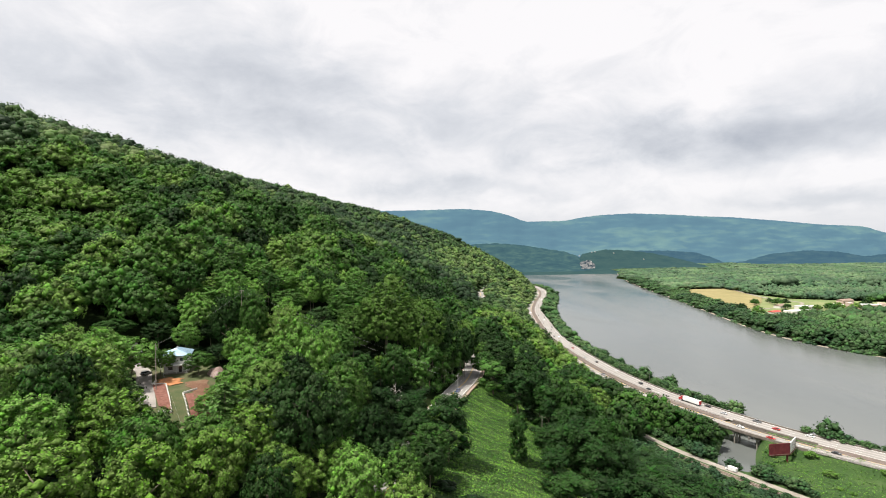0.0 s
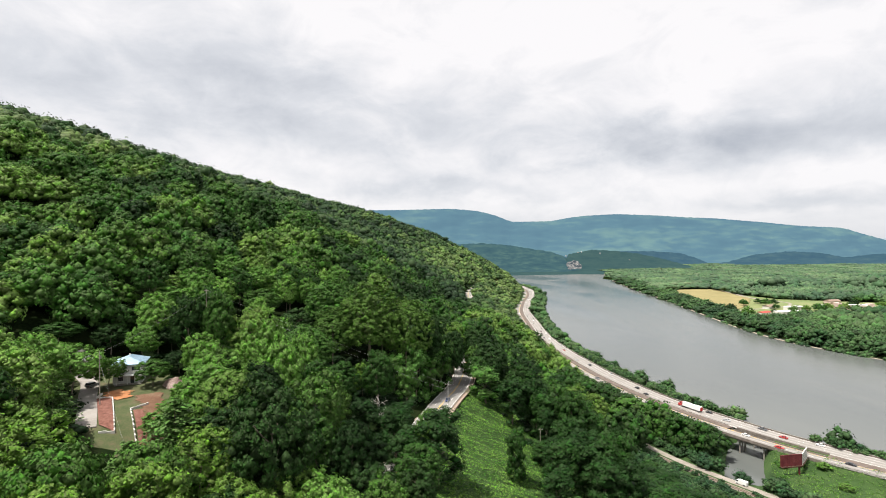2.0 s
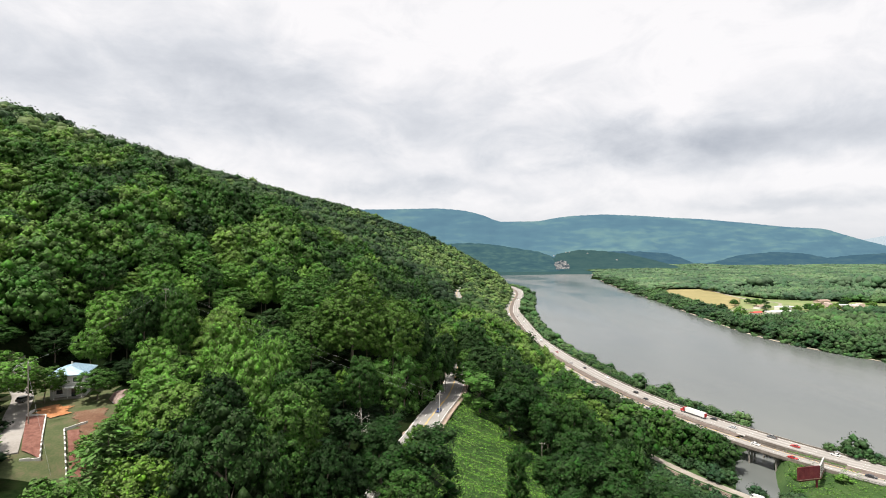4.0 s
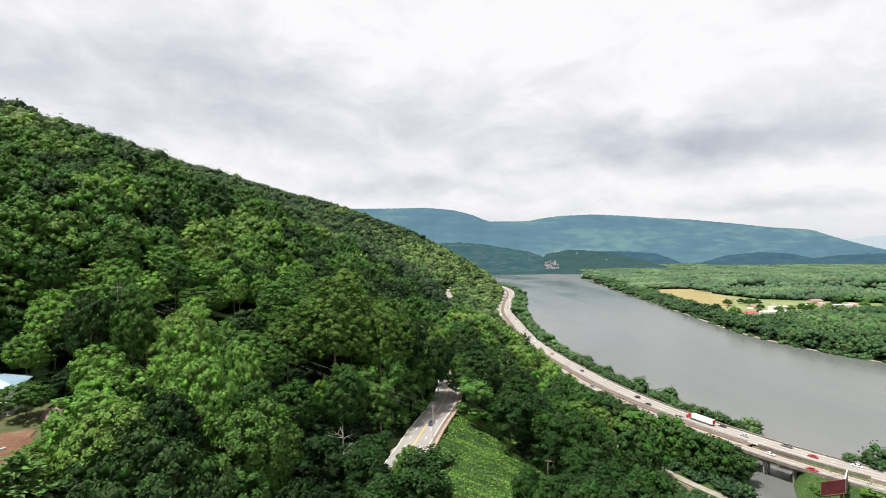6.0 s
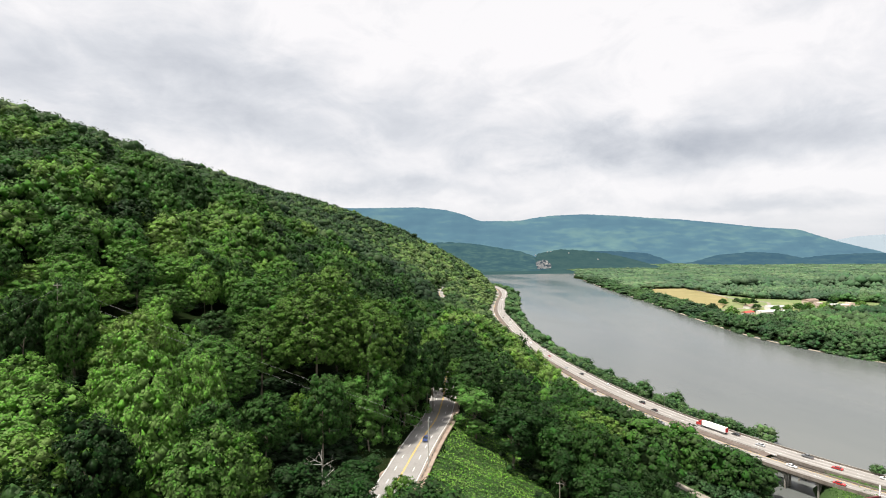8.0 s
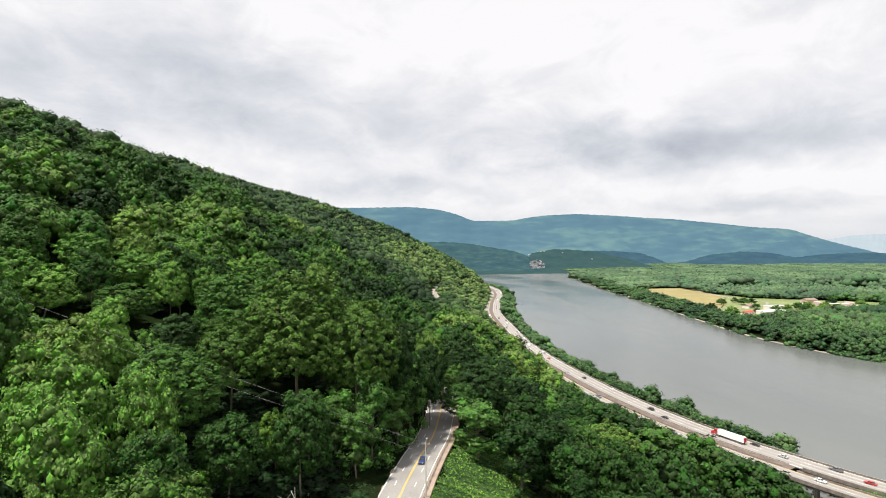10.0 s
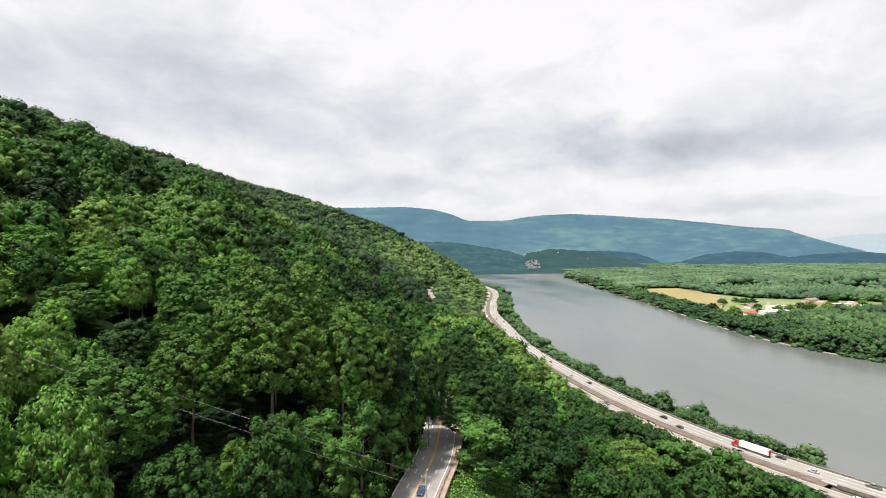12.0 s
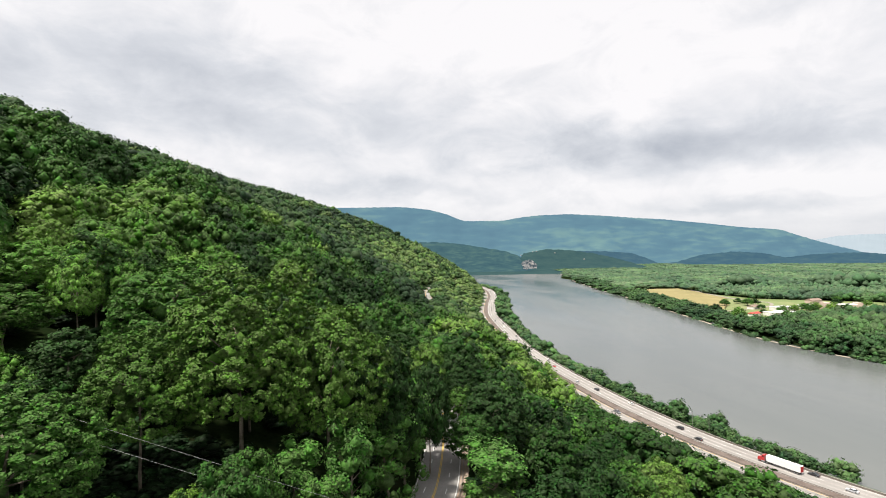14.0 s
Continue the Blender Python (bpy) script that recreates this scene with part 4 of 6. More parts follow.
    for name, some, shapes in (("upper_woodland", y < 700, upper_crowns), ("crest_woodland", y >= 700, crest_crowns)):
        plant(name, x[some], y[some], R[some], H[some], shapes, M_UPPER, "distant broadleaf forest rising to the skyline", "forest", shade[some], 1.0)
    # behind and beside the camera
    x, y = scatter(rng, -640, 300, -420, 800, 21.0)
    ok = ~clear_of(x, y) & ~seen_side(x, y, 45)
    x, y = x[ok], y[ok]
    R = rng.uniform(10, 13.5, len(x))
    plant("rear_woodland", x, y, R, R * 1.3, tiny_crowns, M_WOODS, "broadleaf forest behind the viewpoint", "forest", patchy(rng, x, y), 1.0)
    # the plain beyond the river
    xs, ys, Rs = [], [], []
    for a, b, y0, y1, step in ((520, 1300, 380, 1300, 11.0), (620, 2300, 1300, 2400, 21), (1300, 2300, 700, 1300, 26), (2300, 4400, 1500, 3200, 52), (600, 3400, 2400, 3350, 33)):
        px, py = scatter(rng, a, b, y0, y1, step)
        xs.append(px), ys.append(py), Rs.append(rng.uniform(0.48, 0.86, len(px)) * step)
    x, y, R = np.concatenate(xs), np.concatenate(ys), np.concatenate(Rs)
    ok = ((x > far_bank_x(y) + 4) ) & ~((y > 2380) & (x < 1150)) & ~in_poly(x, y, FIELD) & ~in_poly(x, y, LAWN) & ~in_poly(x, y, CAMPUS)
    ok &= x < 1.45 * (y + 60) + 300
    x, y, R = x[ok], y[ok], R[ok]
    H = np.where(y < 1300, R * 1.75, np.minimum(R * 1.1, 13)) * rng.uniform(0.75, 1.2, len(x)) * (1 - 0.45 * ease(1900, 2600, y))
    belt = x < far_bank_x(y) + 60
    H = np.where(belt & (y > 780), H * 0.72, H)
    tint = np.clip(np.where(belt, 0.36, 0.45) + 0.30 * wave(x, y, 420, 6.0) + 0.30 * wave(x * 0.4, y, 150, 2.5) + rng.normal(size=len(x)) * 0.09, 0, 1)
    close = ((y < 1000) & (x < far_bank_x(y) + 120)) | ((y < 1900) & belt)
    plant("shore_woodland", x[close], y[close], R[close], H[close], far_crowns, M_SHORE, "trees along the far river bank", "forest", tint[close], 0.6)
    inner = (y < 1000) & ~close
    plant("inner_woodland", x[inner], y[inner], R[inner], H[inner], tiny_crowns, M_SHORE, "trees of the river flat around the far buildings", "forest", tint[inner], 0.6)
    close |= y < 1000
    plant("valley_woodland", x[~close], y[~close], R[~close], H[~close], tiny_crowns, M_VALLEY, "wide flat woods beyond the river", "forest", tint[~close], 1.0)
    # bushes between the interstate and the water
    y = rng.uniform(-100, 1620, 2700)
    x = highway_x(y) + rng.uniform(17, 44, len(y))
    ok = ~((y > 296) & (y < 352) & (x < 420)) | (x > highway_x(y) + 46)
    keep = (inlet_gap(x, y) > 15) & ok & (wave(x, y, 46, 5.0) + rng.normal(size=len(x)) * 0.3 > -0.35)
    x, y = x[keep], y[keep]
    R = rng.uniform(1.6, 3.6, len(x)) * np.where(rng.uniform(size=len(x)) < 0.05, 1.9, 1)
    hues, high = np.clip(rng.normal(size=len(x)) * 0.25 + 0.55, 0, 1), R * rng.uniform(1.2, 2.2, len(x))
    for name, some, shapes in (("bank_bushes", y < 560, bush_crowns), ("far_bank_bushes", y >= 560, tiny_crowns)):
        plant(name, x[some], y[some], R[some], high[some], shapes, M_SHORE, "scrubby bushes and saplings on the river bank", "bushes", hues[some], 0.3)
    y = rng.uniform(330, 1500, 900)
    x = far_bank_x(y) + rng.uniform(-3.5, 7, len(y))
    some = rng.uniform(size=len(y)) < 0.55 + 0.45 * np.sign(wave(x, y, 130, 8.0))
    x, y = x[some], y[some]
    R = rng.uniform(2.5, 5.0, len(x))
    plant("far_shore_bushes", x, y, R, R * 1.4, tiny_crowns, M_SHORE, "bushes overhanging the far shore", "bushes", np.clip(rng.normal(size=len(x)) * 0.2 + 0.45, 0, 1), 0.6)
    # bushes in the meadow and beside the creek
    x, y = rng.uniform(200, 300, 420), rng.uniform(170, 310, 420)
    keep = in_poly(x, y, MEADOW) & (inlet_gap(x, y) > 15) & ((inlet_gap(x, y) < 24) | (wave(x, y, 34, 7.0) > 0.45)) & (np.hypot(x - 221, y - 259) > 9) & (x < highway_x(y) - 19)
    x, y = x[keep], y[keep]
    R = rng.uniform(1.2, 3.2, len(x))
    plant("meadow_bushes", x, y, R, R * rng.uniform(0.8, 1.2, len(x)), under_crowns, M_WOODS, "leafy bushes in the river meadow", "bushes", np.clip(rng.normal(size=len(x)) * 0.15 + 0.75, 0, 1), 0.3)
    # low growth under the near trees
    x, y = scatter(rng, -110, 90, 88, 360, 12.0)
    ok = ~clear_of(x, y) & seen_side(x, y) & ~in_poly(x, y, HOUSE_SIGHTLINE)
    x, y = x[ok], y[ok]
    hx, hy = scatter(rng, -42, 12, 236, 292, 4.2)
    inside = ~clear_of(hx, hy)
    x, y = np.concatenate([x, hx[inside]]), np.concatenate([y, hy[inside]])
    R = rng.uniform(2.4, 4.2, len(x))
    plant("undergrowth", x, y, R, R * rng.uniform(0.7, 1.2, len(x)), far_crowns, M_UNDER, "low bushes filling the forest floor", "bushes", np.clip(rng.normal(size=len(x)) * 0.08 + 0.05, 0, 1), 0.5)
    # thicket between the low road and the interstate, and round the creek
    y = rng.uniform(60, 520, 2700)
    x = low_road_x(y) + rng.uniform(-70, 60, len(y))
    keep = (x < highway_x(y) - 17) & (np.abs(x - low_road_x(y)) > 4.6) & (inlet_gap(x, y) > 12.5) & ~in_poly(x, y, MEADOW) & (x > road_x(y) + 60)
    x, y = x[keep], y[keep]
    R = rng.uniform(2.2, 4.6, len(x))
    R = np.where((y < 300) & (x < low_road_x(y)), np.minimum(R, 0.9 + 0.10 * (low_road_x(y) - x)), R)
    plant("creek_thicket", x, y, R, R * rng.uniform(1.1, 1.7, len(x)), bush_crowns, M_SHORE, "dense green thicket beside the low road", "bushes", np.clip(rng.normal(size=len(x)) * 0.18 + 0.20, 0, 1), 0.3)


CAMPUS = ((700, 800), (690, 840), (760, 960), (905, 985), (1010, 960), (960, 840), (800, 800))
woodland()


def vine_carpet():
    """Kudzu over the open bank below the road, and coarse grass in the meadow."""
    rng = np.random.default_rng(31)
    for name, poly, count, size, label in (("vine_carpet", VINE_COVER, 36000, 0.42, "bright green vines carpeting the steep bank"),
                                           ("meadow_grass", MEADOW, 16000, 0.42, "tall bright grass of the river meadow")):
        px, py = [p[0] for p in poly], [p[1] for p in poly]
        x, y = rng.uniform(min(px), max(px), count * 2), rng.uniform(min(py), max(py), count * 2)
        keep = in_poly(x, y, poly) & (inlet_gap(x, y) > 13)
        x, y = x[keep][:count], y[keep][:count]
        heap = np.maximum(wave(x * 0.35, y, 8, 1.3), 0) * 1.3 + np.maximum(wave(x, y, 23, 2.0), 0) * 0.8
        pos = np.stack([x, y, ground(x, y) + 0.15 + heap * rng.uniform(0.4, 1, len(x))], 1)
        nrm = unit(rng.normal(size=pos.shape) * 0.45 + np.array([0.25, 0, 1.0]))
        V, F = sprays(rng, pos, nrm, size * 1.5, 0.8)
        tint = np.clip((0.62 if name == "meadow_grass" else 0.58) + 0.28 * wave(x, y, 26, 3.0) + 0.30 * wave(x * 0.3, y, 8, 1.3) + rng.normal(size=len(x)) * 0.28, 0, 1)
        me = mesh_of(name, V, F, [M_VINE_STUFF], None, False, np.concatenate([tint, tint]))
        tagged(new(name, me), label, "undergrowth", kind="stuff")


vine_carpet()



# ---------------------------------------------------------------- roads
def along(fn, y0, y1, step):
    """Points, unit tangents and unit normals (to the right) along a line x(y), at even distances."""
    ys = np.arange(y0, y1, 0.5)
    xs = fn(ys)
    s = np.concatenate([[0], np.cumsum(np.hypot(np.diff(xs), 0.5))])
    q = np.arange(0, s[-1], step)
    y = np.interp(q, s, ys)
    x = fn(y)
    dx = (fn(y + 0.5) - fn(y - 0.5))
    t = unit(np.stack([dx, np.ones_like(dx)], 1))
    return np.stack([x, y], 1), t, np.stack([t[:, 1], -t[:, 0]], 1)


def ribbon(name, fn, y0, y1, a, b, z, thick, mat, label, category, step=5.0, parent=None, kind="structure"):
    """A slab along a line between the offsets a and b (right is positive)."""
    p, t, n = along(fn, y0, y1, step)
    zz = z(p[:, 0], p[:, 1]) if callable(z) else np.full(len(p), z)
    rows = [np.column_stack([p + n * o, zz + h]) for o, h in ((a, -thick), (a, 0), (b, 0), (b, -thick))]
    V = np.stack(rows, 1).reshape(-1, 3)
    F = []
    k = np.arange(len(p) - 1) * 4
    for c in range(4):
        e = (c + 1) % 4
        F.append(np.stack([k + c, k + e, k + 4 + e, k + 4 + c], 1))
    caps = np.array([(0, 1, 2, 3), tuple(4 * (len(p) - 1) + i for i in (3, 2, 1, 0))])
    me = mesh_of(name, V, np.concatenate(F + [caps])[:, ::-1], [mat])
    ob = new(name, me)
    if parent:
        ob.parent = parent
        return tagged(ob, label) if label else ob
    return tagged(ob, label, category, kind=kind)


def dashes(name, fn, y0, y1, offsets, z, mat, label, length=3.0, gap=9.0, width=0.16):
    """Broken lane lines as thin slabs of paint."""
    p, t, n = along(fn, y0, y1, length + gap)
    V, F, o = [], [], 0
    for off in offsets:
        c = p + n * off
        h = z + 0.012
        quad = [c - n * width / 2, c + n * width / 2, c + n * width / 2 + t * length, c - n * width / 2 + t * length]
        v = np.stack([np.column_stack([q, np.full(len(c), h)]) for q in quad], 1).reshape(-1, 3)
        V.append(v)
        F.append(np.arange(len(c))[:, None] * 4 + np.arange(4) + o)
        o += len(v)
    return tagged(new(name, mesh_of(name, np.concatenate(V), np.concatenate(F), [mat])), label, "road marking", kind="stuff")


def boxes_mesh(name, boxes, mat):
    """Many upright boxes in one mesh: rows of x, y, z of the base centre, three sizes and a turn in radians."""
    B = np.asarray(boxes, float)
    c = np.array([(-.5, -.5, 0), (.5, -.5, 0), (.5, .5, 0), (-.5, .5, 0), (-.5, -.5, 1), (.5, -.5, 1), (.5, .5, 1), (-.5, .5, 1)])
    v = c[None] * B[:, None, 3:6]
    co, si = np.cos(B[:, 6])[:, None], np.sin(B[:, 6])[:, None]
    v = np.stack([v[..., 0] * co - v[..., 1] * si, v[..., 0] * si + v[..., 1] * co, v[..., 2]], -1) + B[:, None, :3]
    f = np.array([(0, 3, 2, 1), (4, 5, 6, 7), (0, 1, 5, 4), (1, 2, 6, 5), (2, 3, 7, 6), (3, 0, 4, 7)])
    F = (f[None] + (np.arange(len(B)) * 8)[:, None, None]).reshape(-1, 4)
    return mesh_of(name, v.reshape(-1, 3), F, [mat])


def guardrail(fn, y0, y1, off, z, label, spacing=4.0, tall=0.75, mat=None):
    """A steel beam on posts along a road."""
    mat = mat or M_RAIL
    p, t, n = along(fn, y0, y1, spacing)
    rail = new("guardrail")
    zz = z(p[:, 0], p[:, 1]) if callable(z) else np.full(len(p), z)
    ribbon("beam", fn, y0, y1, off - 0.05, off + 0.05, (lambda x, y: z(x, y) + tall) if callable(z) else z + tall, 0.34, mat, "", "", 4.0, rail)
    turn = np.arctan2(t[:, 1], t[:, 0])
    c = p + n * (off + 0.12)
    rows = np.column_stack([c, zz - 0.3, np.full(len(c), 0.16), np.full(len(c), 0.16), np.full(len(c), tall + 0.25), turn])
    part("posts", boxes_mesh("posts", rows, mat), None, rail)["kind"] = "stuff"
    return tagged(rail, label, "guardrail")


HY0, HY1 = -300, 1700
ribbon("road_river_carriageway", highway_x, HY0, HY1, 0.6, 14.5, DECK, 0.45, M_CONCRETE, "pale concrete lanes of the riverside interstate", "road")
ribbon("road_hill_carriageway", highway_x, HY0, HY1, -14.5, -5.8, DECK, 0.45, M_CONCRETE, "pale concrete lanes of the riverside interstate", "road")
ribbon("road_median", highway_x, HY0, 276, -5.7, 0.5, DECK + 0.03, 0.4, M_RUST, "rusty brown earth median between carriageways", "median")
ribbon("road_median_far", highway_x, 322, HY1, -5.7, 0.5, DECK + 0.03, 0.4, M_RUST, "rusty brown earth median between carriageways", "median")
ribbon("road_apron", highway_x, 760, 1420, -25, -14.6, DECK - 0.1, 0.4, M_GRAVEL, "pale gravel apron beside the interstate", "road")
for off in (14.05, 1.1):
    ribbon("road_edge_line", highway_x, HY0, HY1, off - 0.1, off + 0.1, DECK + 0.014, 0.01, M_WHITE_LINE, "white painted edge line", "road marking")
for off in (-14.0, -6.3):
    ribbon("road_edge_line", highway_x, HY0, HY1, off - 0.1, off + 0.1, DECK + 0.014, 0.01, M_YELLOW_LINE if off > -7 else M_WHITE_LINE, "painted edge line", "road marking")
dashes("lane_dashes", highway_x, HY0, HY1, (9.3, 5.4, -10.2), DECK, M_WHITE_LINE, "white broken lane lines of the interstate")
# tyre-darkened wheel tracks are worn into the concrete
M_WORN = surface("tyre_worn_concrete", [(0.198, 0.182, 0.170), (0.236, 0.220, 0.206), (0.267, 0.251, 0.237)], 0.05, 0.85, 0.1, 20)
for off in (11.4, 7.3, 3.3, -8.2, -12.0):
    ribbon("road_wheel_track", highway_x, HY0, HY1, off - 1.15, off + 1.15, DECK + 0.005, 0.004, M_WORN, "darker tyre-worn strip of a lane", "road marking")
M_BARRIER = surface("dark_weathered_parapet", [(0.120, 0.100, 0.085), (0.175, 0.150, 0.130), (0.225, 0.200, 0.175)], 0.5, 0.9, 0.2, 8)
guard = new("parapet")
ribbon("wall", highway_x, HY0, HY1, 14.6, 14.95, DECK + 0.85, 1.6, M_BARRIER, "", "", 5.0, guard)
ribbon("coping", highway_x, HY0, HY1, 14.5, 15.05, DECK + 0.98, 0.12, M_PIER, "paler coping", "", 5.0, guard)
tagged(guard, "long dark concrete parapet on the river side", "barrier")
guardrail(highway_x, -300, 1300, -15.1, DECK, "weathered steel guardrail along the interstate shoulder")
guardrail(highway_x, 325, 1300, 0.1, DECK, "brown weathered guardrail along the median", 5.0, 0.7, M_BARRIER)
guardrail(highway_x, 325, 1300, -5.4, DECK, "brown weathered guardrail along the median", 5.0, 0.7, M_BARRIER)

# the bridge over the creek
BY0, BY1 = 272, 322


def bridge():
    top = new("highway_bridge")
    for a, b in ((0.4, 14.6), (-14.6, -5.6)):
        ribbon("deck", highway_x, BY0, BY1, a, b, DECK - 0.46, 0.4, M_PIER, "", "", 4.0, top)
        for k in np.linspace(a + 0.8, b - 0.8, 5 if b > 0 else 4):
            ribbon("girder", highway_x, BY0, BY1, k - 0.25, k + 0.25, DECK - 0.87, 1.1, M_BARRIER, "", "", 6.0, top)
    for off in (-15.0, -5.55, 0.35):
        ribbon("parapet_wall", highway_x, BY0, BY1, off - 0.18, off + 0.18, DECK + 0.8, 1.7, M_BARRIER, "", "", 4.0, top)
    for y in (284, 297, 310):
        p, t, n = (v[0] for v in along(highway_x, y, y + 3, 2.0))
        turn = math.atan2(n[1], n[0])
        for a, b in ((0.6, 14.4), (-14.4, -5.8)):
            c = p + n * (a + b) / 2
            part("pier_cap", boxes_mesh("pier_cap", [(*c, DECK - 2.9, b - a, 1.3, 0.95, turn)], M_PIER), None, top)
            for k in np.linspace(a + 1.6, b - 1.6, 4 if b > 0 else 3):
                bm = bmesh.new()
                q = p + n * k
                tube(bm, (*q, -2.6), (*q, DECK - 2.9), 0.5, 0.5, 12)
                part("pier", bm, M_PIER, top)
    return tagged(top, "low concrete highway bridge on round piers over the creek", "bridge")


bridge()

# hillside road: four lanes, double yellow line
RY0, RY1 = -420, 1300
ribbon("road_hillside", road_x, RY0, RY1, -5.9, 5.9, BENCH + 0.05, 0.35, M_ASPHALT, "weathered grey asphalt hillside road", "road", 3.0)
for a, b in ((-8.4, -5.95), (5.95, 8.2)):
    ribbon("road_shoulder", road_x, RY0, RY1, a, b, BENCH, 0.5, M_DIRT, "bare clay and gravel road shoulder", "shoulder", 3.0)
for off in (-0.16, 0.16):
    ribbon("road_centre_line", road_x, RY0, RY1, off - 0.08, off + 0.08, BENCH + 0.064, 0.01, M_YELLOW_LINE, "yellow painted centre line", "road marking", 3.0)
for off in (-5.6, 5.6):
    ribbon("road_side_line", road_x, RY0, RY1, off - 0.09, off + 0.09, BENCH + 0.064, 0.01, M_WHITE_LINE, "white painted edge line", "road marking", 3.0)
dashes("hill_road_dashes", road_x, RY0, RY1, (-2.9, 2.9), BENCH + 0.052, M_WHITE_LINE, "white broken lane lines of the hillside road", 3.0, 6.5, 0.2)
guardrail(road_x, -60, 460, 6.7, BENCH, "grey steel guardrail above the vine bank")

# low gravel road and railway below
ribbon("road_low_gravel", low_road_x, -200, 420, -2.2, 2.4, lambda x, y: ground(x, y) + 0.12, 0.4, M_GRAVEL, "pale gravel service road", "road", 4.0)
M_BALLAST = surface("brown_ballast", [(0.16, 0.13, 0.11), (0.25, 0.21, 0.18)], 0.6, 0.95, 0.5, 10)
M_RUSTY = surface("rusty_steel", [(0.13, 0.07, 0.05), (0.24, 0.15, 0.11)], 1.0, 0.6, 0.0, 8, 0.5)
track = new("railway_track")
ribbon("ballast", low_road_x, -200, 420, -8.2, -4.0, lambda x, y: ground(x, y) + 0.22, 0.5, M_BALLAST, "", "", 4.0, track)
for off in (-6.85, -5.4):
    ribbon("rail", low_road_x, -200, 420, off - 0.07, off + 0.07, lambda x, y: ground(x, y) + 0.46, 0.16, M_RUSTY, "", "", 4.0, track)
p, t, n = along(low_road_x, -200, 330, 1.0)
c = p + n * -6.12
rows = np.column_stack([c, ground(c[:, 0], c[:, 1]) + 0.2, np.full(len(c), 0.24), np.full(len(c), 2.5), np.full(len(c), 0.14), np.arctan2(t[:, 1], t[:, 0])])
part("sleepers", boxes_mesh("sleepers", rows, M_BARK), None, track)["kind"] = "stuff"
tagged(track, "single railway track on brown ballast", "railway")

ribbon("shore_sand", far_bank_x, 300, 2380, -3.2, 0.5, 0.25, 0.6, M_SAND, "narrow strip of pale sand along the far shore", "shore", 8.0)



# ---------------------------------------------------------------- building blocks of things
def block(size, at=(0, 0, 0), bevel=0.0, turn=0.0, taper=1.0):
    """A bmesh box resting on at, with softened edges; taper narrows its top."""
    bm = bmesh.new()
    bmesh.ops.create_cube(bm, size=1.0)
    for v in bm.verts:
        k = taper if v.co.z > 0 else 1.0
        v.co = Vector((v.co.x * size[0] * k, v.co.y * size[1] * k, (v.co.z + 0.5) * size[2]))
    if bevel:
        bmesh.ops.bevel(bm, geom=bm.edges[:], offset=bevel, segments=2, affect="EDGES")
    bm.transform(Matrix.Translation(at) @ Matrix.Rotation(turn, 4, "Z"))
    return bm


def extruded(profile, width, bevel=0.0, at_y=0.0):
    """A side outline (x, z) drawn out across y."""
    bm = bmesh.new()
    a = [bm.verts.new((x, at_y - width / 2, z)) for x, z in profile]
    b = [bm.verts.new((x, at_y + width / 2, z)) for x, z in profile]
    bm.faces.new(a)
    bm.faces.new(b[::-1])
    for i in range(len(a)):
        j = (i + 1) % len(a)
        bm.faces.new((a[i], b[i], b[j], a[j]))
    if bevel:
        bmesh.ops.bevel(bm, geom=[e for e in bm.edges], offset=bevel, segments=1, affect="EDGES")
    return bm


def rod(points, radius, sides=6):
    bm = bmesh.new()
    for a, b in zip(points, points[1:]):
        tube(bm, a, b, radius, radius, sides)
    return bm


M_TYRE = plain("black_rubber", (0.025, 0.025, 0.026), 0.9)
M_RIM = plain("alloy_wheel", (0.42, 0.43, 0.45), 0.35, 0.8)
M_GLASS_DARK = plain("dark_vehicle_glass", (0.030, 0.036, 0.042), 0.08, 0.0, 0.8)
M_LAMP = plain("clear_headlamp", (0.75, 0.76, 0.74), 0.15)
M_TAIL = plain("red_tail_lamp", (0.42, 0.02, 0.02), 0.25)
M_CHROME = plain("dull_chrome", (0.55, 0.55, 0.56), 0.3, 0.9)
M_CHASSIS = plain("black_chassis", (0.03, 0.03, 0.032), 0.7)


def paint(name, colour):
    return surface(name, [tuple(c * 0.92 for c in colour), tuple(min(1, c * 1.05) for c in colour)], 0.8, 0.28, 0.0, 5, 0.0, "Object", 0.6)


PAINTS = {"white": paint("white_car_paint", (0.78, 0.78, 0.77)), "black": paint("black_car_paint", (0.022, 0.022, 0.026)), "silver": paint("silver_car_paint", (0.46, 0.47, 0.49)),
          "red": paint("red_car_paint", (0.42, 0.025, 0.025)), "blue": paint("dark_blue_car_paint", (0.025, 0.045, 0.14)), "grey": paint("grey_car_paint", (0.16, 0.165, 0.175))}


def wheel(parent, x, y, r, w):
    bm = bmesh.new()
    tube(bm, (x, y - w / 2, r), (x, y + w / 2, r), r, r, 14)
    tyre = part("wheel", bm, M_TYRE, parent)
    bm = bmesh.new()
    s = 1 if y > 0 else -1
    tube(bm, (x, y + s * (w / 2 - 0.06), r), (x, y + s * (w / 2 + 0.015), r), r * 0.62, r * 0.55, 10)
    part("rim", bm, M_RIM, tyre)


